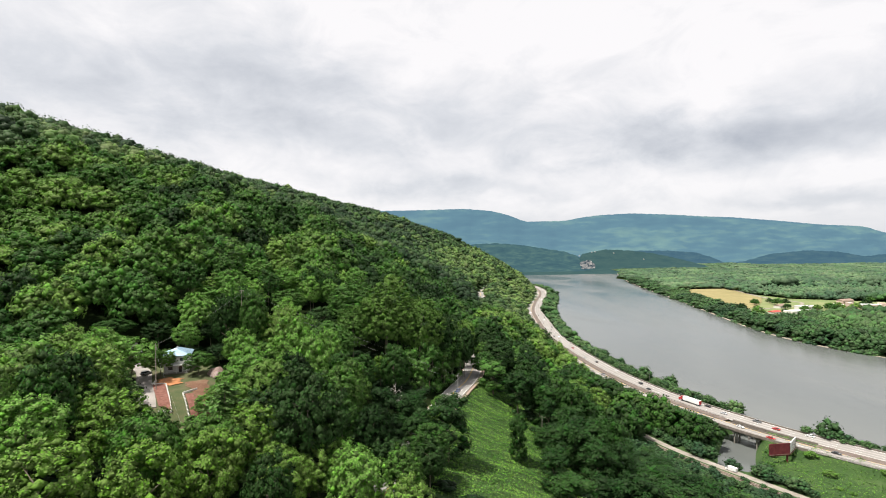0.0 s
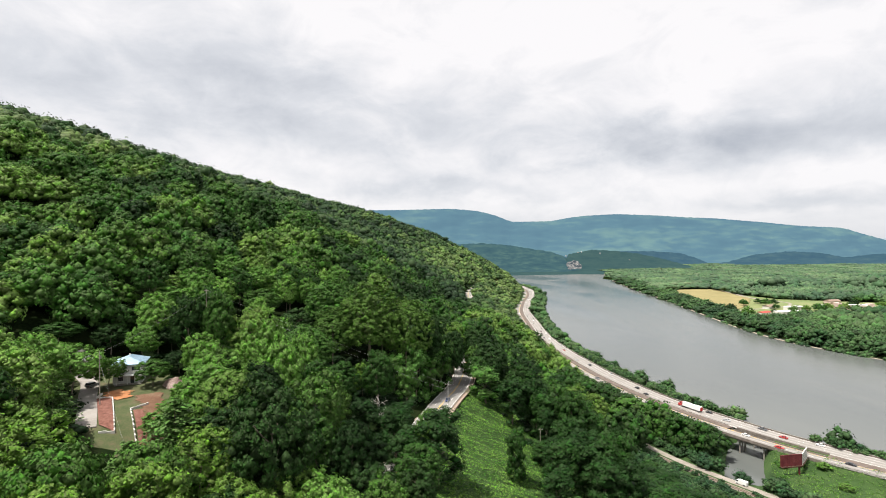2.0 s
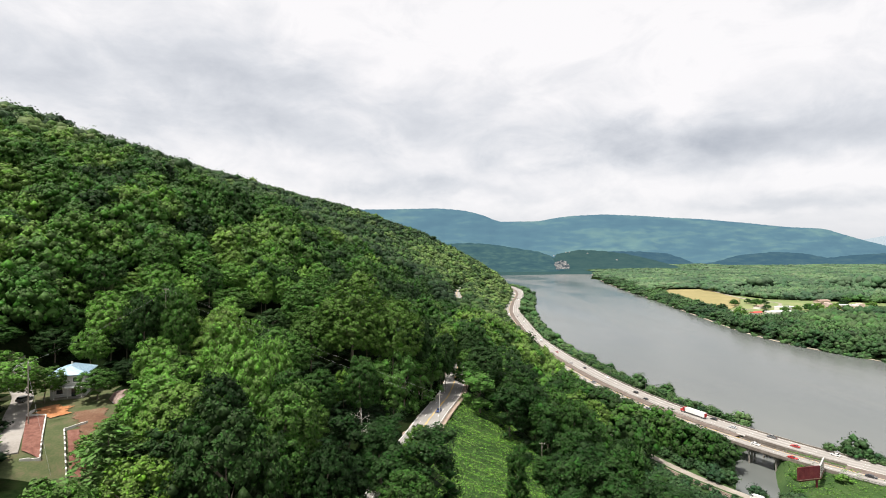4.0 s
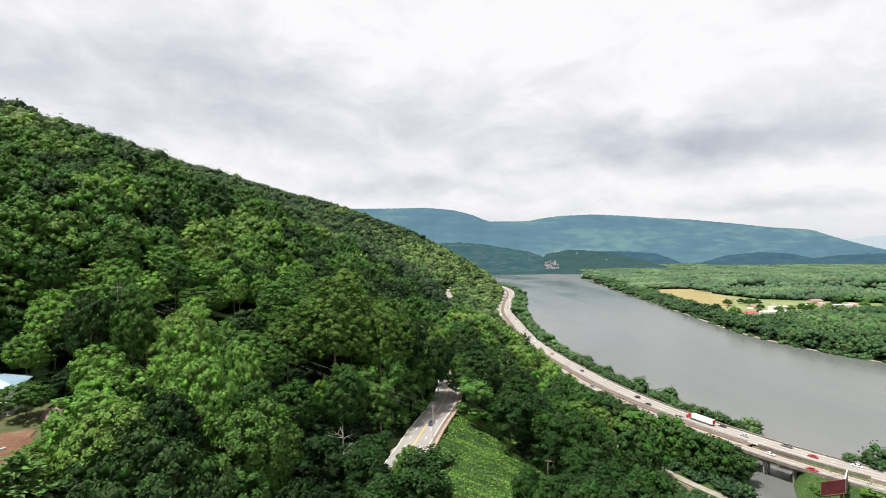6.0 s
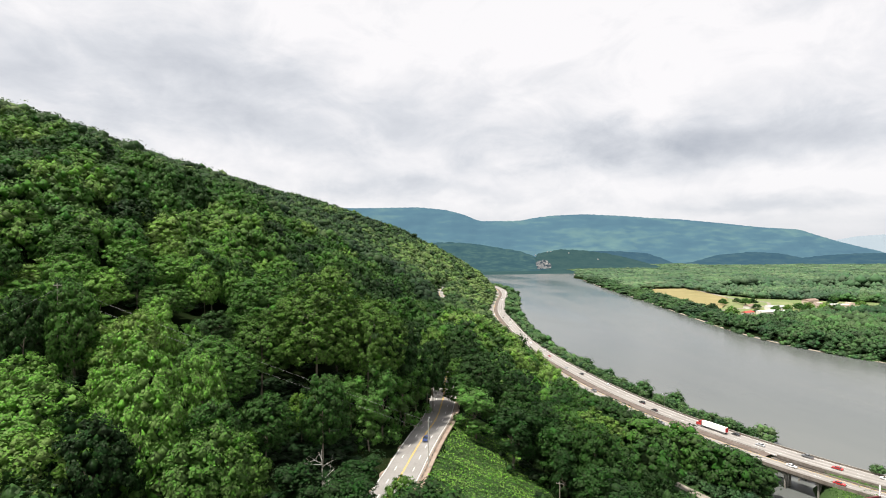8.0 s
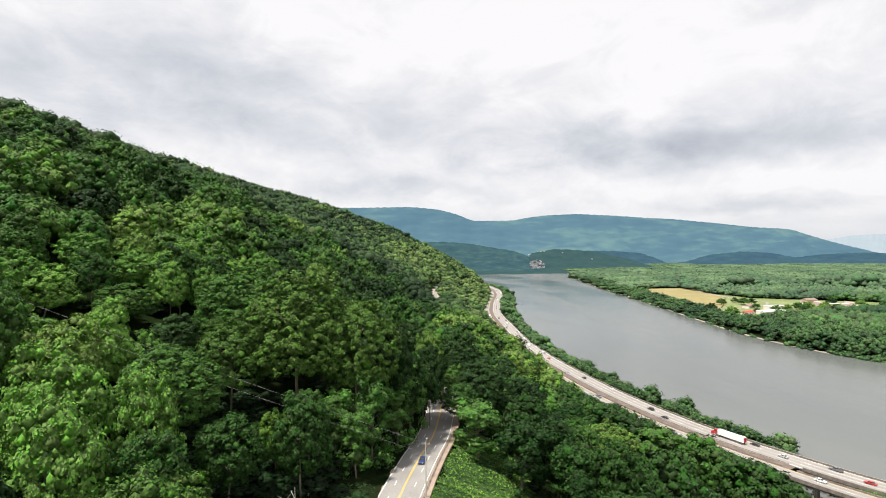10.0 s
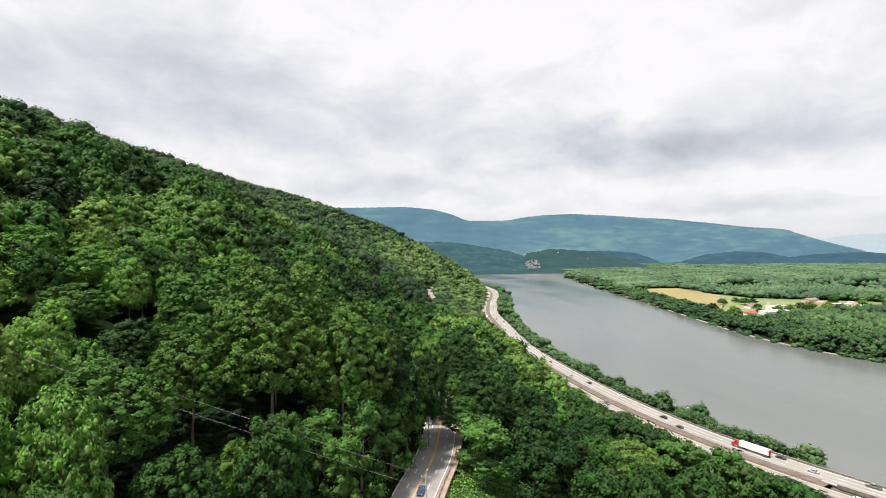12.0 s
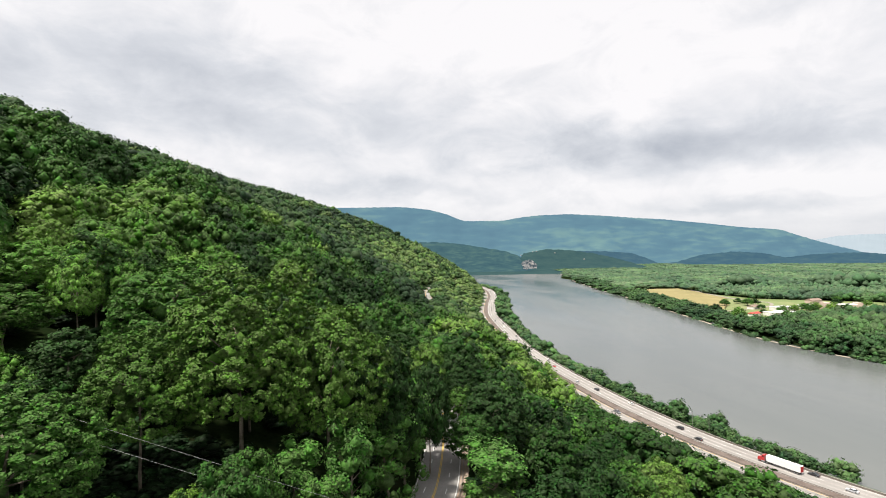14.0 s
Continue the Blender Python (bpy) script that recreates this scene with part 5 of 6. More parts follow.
SHAPES = {   # length, width, body outline, glasshouse outline
    "sedan": (4.8, 1.84, [(-2.4, 0.32), (-2.42, 0.82), (-2.2, 0.96), (-1.2, 1.0), (0.9, 0.98), (2.05, 0.84), (2.4, 0.66), (2.4, 0.32)],
              [(-1.75, 0.98), (-1.05, 1.42), (0.25, 1.45), (1.1, 0.98)]),
    "suv": (4.9, 1.95, [(-2.42, 0.40), (-2.45, 1.02), (-2.35, 1.12), (1.0, 1.12), (2.1, 1.02), (2.45, 0.82), (2.45, 0.40)],
            [(-2.3, 1.1), (-2.0, 1.70), (0.35, 1.74), (1.15, 1.1)]),
    "pickup": (5.7, 2.0, [(-2.85, 0.48), (-2.85, 1.14), (1.1, 1.14), (2.4, 1.06), (2.82, 0.86), (2.82, 0.48)],
               [(-0.75, 1.12), (-0.6, 1.82), (0.75, 1.84), (1.4, 1.12)]),
    "van": (5.8, 2.05, [(-2.9, 0.38), (-2.9, 2.25), (-2.7, 2.42), (1.3, 2.42), (1.9, 2.2), (2.45, 1.3), (2.9, 1.05), (2.9, 0.38)],
            [(1.25, 1.42), (1.25, 2.22), (1.75, 2.22), (2.36, 1.42)])}


def make_vehicle(shape, colour, label, category="car"):
    length, width, body, house = SHAPES[shape]
    top = new(shape + "_car" if shape != "van" and shape != "pickup" else (shape if shape == "van" else "pickup_truck"))
    shell = part("body", extruded(body, width, 0.05), PAINTS[colour], top)
    part("windows", extruded(house, width * 0.86, 0.03) if shape != "van" else extruded(house, width * 1.01, 0.02), M_GLASS_DARK, top)
    if shape != "van":
        xs = [p[0] for p in house[1:3]]
        z = max(p[1] for p in house)
        part("roof", block((xs[1] - xs[0] + 0.1, width * 0.80, 0.05), ((xs[0] + xs[1]) / 2, 0, z - 0.01), 0.02), PAINTS[colour], top)
    if shape == "pickup":
        part("cargo_bed", block((1.9, width * 0.82, 0.04), (-1.8, 0, 1.13)), M_CHASSIS, top)
    r = 0.34 if shape == "sedan" else 0.39
    for x in (-length * 0.30, length * 0.31):
        for y in (-width / 2 + 0.1, width / 2 - 0.1):
            wheel(top, x, y, r, 0.24)
    for y in (-width * 0.34, width * 0.34):
        z = body[-2][1] - 0.04
        part("headlight", block((0.06, 0.34, 0.14), (length / 2 - 0.01, y, z - 0.12), 0.015), M_LAMP, shell)
        part("tail_light", block((0.06, 0.30, 0.18), (-length / 2 + 0.0, y, 0.72), 0.015), M_TAIL, shell)
    part("bumper", block((0.12, width * 0.94, 0.2), (length / 2 - 0.02, 0, 0.34), 0.03), M_CHASSIS, shell)
    return tagged(top, label, category, "road traffic")


def make_semi():
    top = new("semi_trailer_truck")
    red, white = PAINTS["red"], PAINTS["white"]
    cab = part("cab", extruded([(8.2, 0.9), (8.2, 2.9), (8.35, 3.85), (9.3, 3.75), (9.9, 2.55), (11.3, 2.3), (11.55, 1.9), (11.55, 0.6), (9.6, 0.6)], 2.42, 0.06), red, top, "red sleeper cab")
    part("windscreen", extruded([(9.42, 2.62), (9.28, 3.45), (9.40, 3.46), (9.93, 2.60)], 2.1), M_GLASS_DARK, cab)
    part("grille", block((0.06, 1.3, 0.9), (11.56, 0, 0.95), 0.02), M_CHROME, cab)
    for y in (-1.27, 1.27):
        part("side_window", block((0.8, 0.04, 0.6), (9.0, y * 0.96, 2.75)), M_GLASS_DARK, cab)
        part("exhaust_stack", rod([(8.0, y * 0.85, 1.0), (8.0, y * 0.85, 4.1)], 0.09, 8), M_CHROME, cab)
        part("fuel_tank", rod([(8.3, y * 0.85, 0.75), (9.8, y * 0.85, 0.75)], 0.32, 10), M_CHROME, top)
    part("frame", block((9.6, 0.9, 0.3), (6.4, 0, 0.75)), M_CHASSIS, top)
    box = part("trailer", block((15.6, 2.55, 2.85), (-0.4, 0, 1.2), 0.05), white, top, "long white box trailer")
    part("rear_door", block((0.06, 2.4, 2.6), (-8.22, 0, 1.32), 0.02), red, box, "red rear doors")
    part("side_emblem", block((0.9, 0.02, 0.9), (-0.6, -1.285, 2.1)), M_CHASSIS, box)
    part("landing_gear", block((0.3, 1.6, 1.0), (5.0, 0, 0.25)), M_CHASSIS, box)
    for x in (-6.9, -5.6, 6.9, 8.1, 10.7):
        for y in (-1.08, 1.08):
            wheel(top, x, y, 0.5, 0.45 if x < 10 else 0.3)
    return tagged(top, "semi truck with red cab and white trailer", "truck", "road traffic")


def set_on(ob, fn, y, off, z, back=False):
    p, t, n = (v[0] for v in along(fn, y, y + 2, 1.0))
    a = math.degrees(math.atan2(t[1], t[0])) + (180 if back else 0)
    return pose(p[0] + n[0] * off, p[1] + n[1] * off, z, 0, 0, a)


def traffic():
    kinds = {("sedan", "white"): "white sedan on the concrete interstate", ("sedan", "black"): "black sedan on the concrete interstate", ("sedan", "silver"): "silver sedan on the concrete interstate",
             ("suv", "black"): "black sport utility car on the interstate", ("suv", "white"): "white sport utility car on the interstate", ("pickup", "grey"): "dark grey pickup truck on the interstate",
             ("sedan", "red"): "red sedan on the concrete interstate", ("van", "white"): "plain white delivery van on the interstate", ("suv", "grey"): "grey sport utility car on the interstate"}
    made = {}

    def put(kind, m):
        if kind in made:
            return copy_thing(made[kind], m)
        made[kind] = make_vehicle(*kind, kinds[kind], "van" if kind[0] == "van" else "car")
        made[kind].matrix_world = m
        return made[kind]

    s, su, pk, v = "sedan", "suv", "pickup", "van"
    # distance along the valley, offset across the road, kind, colour; traffic left of the median comes towards the bridge
    for y, off, shape, colour in ((347, 11.4, s, "black"), (331, 7.4, s, "silver"), (310, 11.4, pk, "grey"), (296, 7.4, s, "red"), (279, 11.2, s, "white"), (401, 3.4, s, "black"), (418, 7.3, su, "black"),
                                  (468, 11.4, s, "white"), (506, 7.3, su, "black"), (530, 3.4, s, "silver"), (585, 7.3, s, "red"), (612, 11.4, su, "white"), (655, 7.3, v, "white"), (668, 3.4, s, "black"),
                                  (720, 7.3, s, "black"), (748, 11.4, su, "grey"), (790, 3.4, su, "white"), (818, 7.3, v, "white"), (856, 11.4, s, "black"), (905, 7.3, s, "silver"), (948, 3.4, s, "white"),
                                  (990, 11.4, su, "white"), (1040, 7.3, su, "black"), (1098, 3.4, s, "white"), (1150, 7.3, v, "white"), (1215, 11.4, su, "white"), (1290, 7.3, s, "white"), (1370, 3.4, su, "grey"), (1425, 7.3, s, "white"), (1480, 11.4, su, "black"), (1545, 7.3, s, "white"), (1010, 7.3, s, "black"), (1072, 11.4, s, "silver"), (1185, 3.4, s, "black"), (1252, 11.4, s, "black"), (1330, 11.4, v, "white"), (880, 3.4, su, "black"), (700, 11.4, s, "white")):
        put((shape, colour), set_on(None, highway_x, y, off, DECK + 0.01))
    for y, off, shape, colour in ((309, -8.3, s, "white"), (290, -12.0, s, "red"), (262, -8.3, s, "black"), (380, -12.0, su, "grey"), (455, -8.3, pk, "grey"), (560, -12.0, s, "black"),
                                  (640, -8.3, s, "silver"), (735, -12.0, su, "white"), (870, -8.3, s, "black"), (960, -12.0, s, "white"), (1085, -8.3, su, "black"), (1230, -12.0, v, "white"), (1310, -8.3, s, "white"), (1400, -12.0, s, "black"), (1160, -8.3, s, "silver"), (1020, -12.0, su, "grey"), (910, -8.3, v, "white"), (800, -12.0, s, "white"), (600, -8.3, su, "white"), (515, -12.0, s, "silver")):
        put((shape, colour), set_on(None, highway_x, y, off, DECK + 0.01, True))
    semi = make_semi()
    semi.matrix_world = set_on(None, highway_x, 358, 7.4, DECK + 0.01)
    car = make_vehicle("sedan", "blue", "dark blue sedan on the asphalt hillside road")
    car.matrix_world = set_on(None, road_x, 269, 1.6, BENCH + 0.06, True)
    van = make_vehicle("van", "white", "white van parked on the gravel road", "van")
    x = float(low_road_x(254.5))
    van.matrix_world = pose(x + 0.3, 254.5, float(ground(x, 254.5)) + 0.14, 0, 0, 116)


traffic()

# ---------------------------------------------------------------- poles, wires, lamps, billboard
M_POLE = surface("weathered_wood_pole", [(0.20, 0.17, 0.14), (0.36, 0.32, 0.28)], 0.8, 0.9, 0.2)
M_PALE_POLE = surface("pale_concrete_pole", [(0.40, 0.39, 0.36), (0.52, 0.50, 0.47)], 0.6, 0.85)
M_WIRE = plain("aluminium_wire", (0.34, 0.34, 0.35), 0.5, 0.3)
M_PORCELAIN = plain("glazed_insulator", (0.55, 0.56, 0.56), 0.25)


def utility_pole(x, y, top_z, label, turn=0.0, lamp=False):
    g = float(ground(x, y))
    h = top_z - g
    p = new("utility_pole")
    bm = bmesh.new()
    tube(bm, (0, 0, -0.8), (0, 0, h), 0.19, 0.12, 9)
    part("shaft", bm, M_PALE_POLE if lamp else M_POLE, p)
    arm = part("crossarm", block((0.12, 2.4, 0.14), (0.1, 0, h - 0.75), 0.01), M_POLE, p)
    for k in (-1.05, -0.4, 0.4, 1.05):
        part("insulator", rod([(0.1, k, h - 0.62), (0.1, k, h - 0.38)], 0.06, 7), M_PORCELAIN, arm)
    bm = bmesh.new()
    tube(bm, (0.34, 0, h - 2.6), (0.34, 0, h - 1.6), 0.24, 0.24, 10)
    part("transformer", bm, M_RAIL, p)
    if lamp:
        arm = part("lamp_arm", rod([(0, 0, h - 0.2), (0.9, 0, h + 0.25), (1.5, 0, h + 0.25)], 0.05), M_RAIL, p)
        part("lamp_head", block((0.7, 0.26, 0.14), (1.75, 0, h + 0.18), 0.03), M_PORCELAIN, arm)
    p.matrix_world = pose(x, y, g, 0, 0, turn)
    return tagged(p, label, "pole", "utility poles")


utility_pole(29.0, 245.5, 67.0, "pale roadside utility pole with crossarm beside the guardrail", 70, True)
utility_pole(70.5, 239.0, 46.4, "pale utility pole among vine covered trees", 60)
utility_pole(-78.0, 251.0, 112.0, "wooden utility pole rising out of the forest", 80)
utility_pole(-96.0, 198.0, 95.5, "wooden utility pole at the edge of the drive", 30)


def wire(a, b, sag, label):
    pts = []
    for i in range(25):
        s = i / 24
        p = Vector(a).lerp(Vector(b), s)
        p.z -= sag * 4 * s * (1 - s)
        pts.append(tuple(p))
    w = new("overhead_wire")
    w.location = a
    part("cable", rod([tuple(Vector(p) - Vector(a)) for p in pts], 0.018, 4), M_WIRE, w)
    return tagged(w, label, "wire", "overhead wires")


for k, dz in ((0.55, 0.0), (0.0, -2.6)):
    wire((29.0 + k * 0.3, 245.5 + k, 66.4 + dz), (-78.0, 251.0 + k, 111.4 + dz), 0.8, "thin pale overhead wire climbing the slope")
wire((-96.0, 198.0, 94.8), (-78.0, 251.0, 110.4), 1.2, "thin overhead service wire through the trees")
wire((-96.0, 198.0, 92.0), (-78.5, 176.0, float(ground(-78.5, 176.0))), 0.0, "taut guy wire of the yard pole")


def highway_lamp(y, side):
    p = new("street_lamp")
    part("pole", rod([(0, 0, -0.5), (0, 0, 9.5), (1.6 * side, 0, 10.2)], 0.09, 7), M_RAIL, p)
    part("lamp_head", block((0.8, 0.3, 0.14), (1.9 * side, 0, 10.12), 0.03), M_PORCELAIN, p)
    q, t, n = (v[0] for v in along(highway_x, y, y + 2, 1.0))
    p.matrix_world = pose(q[0] + n[0] * 15.6, q[1] + n[1] * 15.6, DECK - 0.5, 0, 0, math.degrees(math.atan2(n[1], n[0])))
    return tagged(p, "slim grey street lamp beside the river parapet", "street lamp", "street lamps")


for y in (405, 417, 470, 530):
    highway_lamp(y, -1)

M_MAROON = surface("dark_maroon_panel", [(0.085, 0.012, 0.018), (0.125, 0.020, 0.026), (0.16, 0.035, 0.038)], 0.4, 0.7, 0.0, 9)
M_PANEL = surface("white_sign_face", [(0.62, 0.62, 0.60), (0.76, 0.76, 0.74)], 0.5, 0.6)


def billboard():
    top = new("billboard")
    g = float(ground(221.5, 261.0))
    bm = bmesh.new()
    tube(bm, (0, 0, -1), (0, 0, 8.6), 0.55, 0.5, 14)
    part("column", bm, M_MAROON, top)
    z0, z1 = 9.6 - g, 16.6 - g
    # two faces in a V, hinged at the end towards the bridge approach
    for ang, length, front, back, name in ((math.atan2(-0.4, -13.0), 13.2, M_MAROON, M_MAROON, "rear_face"), (math.atan2(0.62, 0.79), 13.0, M_PANEL, M_PANEL, "advert_face")):
        hinge = Vector((1.4, -0.4, 0))
        mid = hinge + Vector((math.cos(ang), math.sin(ang), 0)) * length / 2
        face = part(name, block((length, 0.35, z1 - z0 - 1.2), (mid.x, mid.y, z0 + 1.2), 0.03, ang), front, top, "dark maroon panel" if front is M_MAROON else "white sign face")
        part("trim", block((length + 0.3, 0.45, 0.25), (mid.x, mid.y, z1), 0.02, ang), M_PANEL if front is M_PANEL else M_MAROON, face)
        part("catwalk", block((length, 1.1, 0.12), (mid.x, mid.y, z0 + 0.9), 0.0, ang), M_RUSTY, face)
        for s in np.linspace(0.1, 0.9, 5):
            q = hinge + Vector((math.cos(ang), math.sin(ang), 0)) * length * float(s)
            part("upright", block((0.2, 0.6, z1 - z0 - 0.3), (q.x, q.y, z0 + 0.2), 0.0, ang), M_MAROON, face)
    part("torsion_beam", rod([(-10, -0.6, z0 + 0.5), (1.2, -0.2, z0 + 0.5), (9, 7, z0 + 0.5)], 0.4, 10), M_MAROON, top)
    top.matrix_world = pose(221.5, 261.0, g)
    return tagged(top, "tall dark maroon billboard with a white face in the meadow", "billboard")


billboard()

# ---------------------------------------------------------------- the house and its yard
M_SIDING = surface("white_lap_siding", [(0.50, 0.50, 0.49), (0.60, 0.60, 0.59), (0.66, 0.66, 0.65)], 0.4, 0.75, 0.1, 9)
M_BLUE_ROOF = surface("pale_blue_metal_roof", [(0.24, 0.36, 0.47), (0.30, 0.42, 0.52), (0.37, 0.49, 0.58)], 0.25, 0.42, 0.0, 7, 0.25)
M_PANE = plain("dark_window_pane", (0.03, 0.04, 0.05), 0.06, 0.0, 0.8)
M_TRIM = plain("white_painted_trim", (0.72, 0.72, 0.70), 0.6)
M_WHITE_WALL = surface("whitewashed_block_wall", [(0.52, 0.50, 0.47), (0.66, 0.64, 0.61)], 0.7, 0.9, 0.2)
M_MULCH = surface("red_brown_mulch", [(0.105, 0.040, 0.030), (0.165, 0.070, 0.052), (0.22, 0.11, 0.085)], 0.9, 0.95, 0.5, 8)
M_ORANGE = surface("orange_clay", [(0.25, 0.105, 0.045), (0.36, 0.150, 0.060), (0.38, 0.20, 0.10)], 0.5, 0.95, 0.4, 8)
M_DRIVE = surface("worn_pale_driveway", [(0.218, 0.198, 0.178), (0.277, 0.254, 0.234), (0.310, 0.290, 0.271)], 0.2, 0.95, 0.2, 12)


def house():
    top = new("house")
    W, D, H = 7.6, 9.5, 6.4
    wall = part("wall", block((W, D, H), (0, 0, -0.6)), M_SIDING, top)
    for k in range(14):
        part("siding_board", block((W + 0.06, D + 0.06, 0.05), (0, 0, 0.2 + k * 0.42)), M_TRIM, wall)
    # low hipped roof with wide eaves
    bm = bmesh.new()
    e = 0.7
    z = H - 0.6
    base = [bm.verts.new((sx * (W / 2 + e), sy * (D / 2 + e), z)) for sx, sy in ((-1, -1), (1, -1), (1, 1), (-1, 1))]
    low = [bm.verts.new((v.co.x, v.co.y, z - 0.18)) for v in base]
    peak = [bm.verts.new((0, sy * D * 0.22, z + 1.9)) for sy in (-1, 1)]
    bm.faces.new((base[0], base[1], peak[0]))
    bm.faces.new((base[1], base[2], peak[1], peak[0]))
    bm.faces.new((base[2], base[3], peak[1]))
    bm.faces.new((base[3], base[0], peak[0], peak[1]))
    for i in range(4):
        j = (i + 1) % 4
        bm.faces.new((low[i], low[j], base[j], base[i]))
    bm.faces.new(low[::-1])
    roof = part("roof", bm, M_BLUE_ROOF, top, "pale blue standing seam metal roof")
    for k in np.linspace(-D / 2, D / 2, 13):
        for sx in (-1, 1):
            reach = min(1.0, max(0.15, (D / 2 + e - abs(k)) / (D * 0.28 + e)))
            foot = (sx * (W / 2 + e - 0.02), k, z + 0.03)
            head = (sx * (W / 2 + e) * (1 - reach), k, z + 1.9 * reach + 0.03)
            part("seam", rod([foot, head], 0.025, 4), M_BLUE_ROOF, roof)
    part("chimney_cap", rod([(-0.3, 0.5, z + 1.4), (-0.3, 0.5, z + 2.5)], 0.22, 8), M_PALE_POLE, roof)

    def opening(kind, x, zz, w, h, face):
        fr = part(kind, block((w + 0.24, 0.10, h + 0.24), (x, face * (D / 2 + 0.04), zz - 0.12), 0.01), M_TRIM, top)
        part("pane" if kind == "window" else "leaf", block((w, 0.05, h), (x, face * (D / 2 + 0.09), zz)), M_PANE, fr)
        if kind == "window":
            part("sill", block((w + 0.4, 0.2, 0.07), (x, face * (D / 2 + 0.12), zz - 0.2)), M_TRIM, fr)

    opening("door", 1.2, 0.0, 1.0, 2.1, -1)
    opening("window", -1.8, 0.9, 1.3, 1.1, -1)
    opening("window", -1.8, 3.8, 1.1, 1.2, -1)
    opening("window", 1.6, 3.8, 1.1, 1.2, -1)
    porch = part("porch_roof", block((W * 0.9, 2.0, 0.16), (0.3, -D / 2 - 0.9, 2.55), 0.02), M_TRIM, top)
    for x in (-2.6, 0.2, 3.2):
        part("post", block((0.14, 0.14, 2.6), (x, -D / 2 - 1.7, -0.05)), M_TRIM, porch)
    part("porch_slab", block((W * 0.9, 2.2, 0.2), (0.3, -D / 2 - 1.0, -0.2), 0.02), M_PIER, top)
    x, y = -98.5, 226.0
    top.matrix_world = pose(x, y, float(ground(x, y)) + 0.1, 0, 0, 14) @ Matrix.Diagonal((1.28, 1.28, 1.22, 1))
    return tagged(top, "two storey white house with pale blue metal roof", "house")


house()


def draped(name, poly, mat, label, category, lift, step=1.5):
    return overlay(name, poly, mat, label, category, lift, step, 0.9)


drive_x = line(((174, -89), (178, -90.5), (190, -96), (205, -103.5), (223, -112), (242, -125.5), (264, -137)))
ribbon("driveway", drive_x, 180, 248, -2.8, 2.8, lambda x, y: ground(x, y) + 0.28, 0.6, M_DRIVE, "worn pale concrete driveway to the house", "driveway", 2.0)
draped("clay_patch", ((-101, 210), (-97, 213), (-92, 210), (-89, 205), (-93, 201.5), (-98, 205)), M_ORANGE, "bare orange clay patch in the yard", "soil", 0.30, 0.4)
draped("bare_yard", ((-89, 206), (-81, 209), (-74, 196), (-69, 182), (-74, 177), (-79, 190), (-84, 199)), M_SOIL, "bare reddish soil slope in the yard", "soil", 0.12, 0.5)


draped("clay_bank", ((-50, 106), (-46, 110), (-41, 107), (-42, 100), (-48, 99)), M_SOIL, "bare red clay in a gap of the trees", "soil", 0.3, 0.5)
M_DEAD = surface("bleached_dead_wood", [(0.30, 0.28, 0.25), (0.46, 0.44, 0.41)], 1.2, 0.9, 0.2)


def dead_snag(x, y, height, seed):
    """A bare bleached tree: a leaning stem with forked limbs and twigs."""
    rng = np.random.default_rng(seed)
    t = new("dead_tree")
    bm = bmesh.new()
    tube(bm, (0, 0, -0.5), (0.4, 0.3, height * 0.55), 0.26, 0.18)
    tube(bm, (0.4, 0.3, height * 0.55), (0.2, 0.9, height), 0.18, 0.05)
    part("trunk", bm, M_DEAD, t)
    for k in range(7):
        a, z = rng.uniform(0, 6.283), height * rng.uniform(0.5, 0.92)
        r = rng.uniform(1.8, 4.2)
        tip = Vector((r * math.cos(a), r * math.sin(a), z + r * rng.uniform(0.2, 0.8)))
        bm = bmesh.new()
        tube(bm, (0.35, 0.4, z), tip, 0.11, 0.05, 5)
        for s in range(3):
            tube(bm, Vector((0.35, 0.4, z)).lerp(tip, 0.4 + 0.2 * s), tip + Vector(rng.normal(size=3)) * 1.3, 0.045, 0.015, 4)
        part("limb", bm, M_DEAD, t)
    t.matrix_world = pose(x, y, float(ground(x, y)))
    return tagged(t, "bare bleached dead tree among green crowns", "tree", "dead trees")


dead_snag(-3, 213, 18.5, 3)
dead_snag(-57, 103, 13.5, 4)


def garden_wall(points, height, label):
    w = new("garden_wall")
    for a, b in zip(points, points[1:]):
        a, b = Vector(a), Vector(b)
        d = b - a
        n = max(1, int(d.length / 2.0))
        for i in range(n):
            m = a + d * ((i + 0.5) / n)
            part("wall_block", block((d.length / n + 0.02, 0.32, height + 0.5), (m.x, m.y, float(ground(m.x, m.y)) - 0.5), 0.02, math.atan2(d.y, d.x)), M_WHITE_WALL, w)
    return tagged(w, label, "wall", "garden walls")


def mulch_bed(name, a, b, c, d):
    """A planting bed between four corners, a little proud of the yard."""
    n, m = 16, 6
    V = []
    for i in range(n):
        for j in range(m):
            s, t = i / (n - 1), j / (m - 1)
            p = (Vector(a).lerp(Vector(b), s)).lerp(Vector(d).lerp(Vector(c), s), t)
            V.append((p.x, p.y, float(ground(p.x, p.y)) + 0.32 + random.uniform(-0.05, 0.05)))
    ob = new(name, mesh_of(name, V, grid_faces(n, m), [M_MULCH], None, True))
    return tagged(ob, "planting bed of dark red mulch", "garden bed", kind="structure")


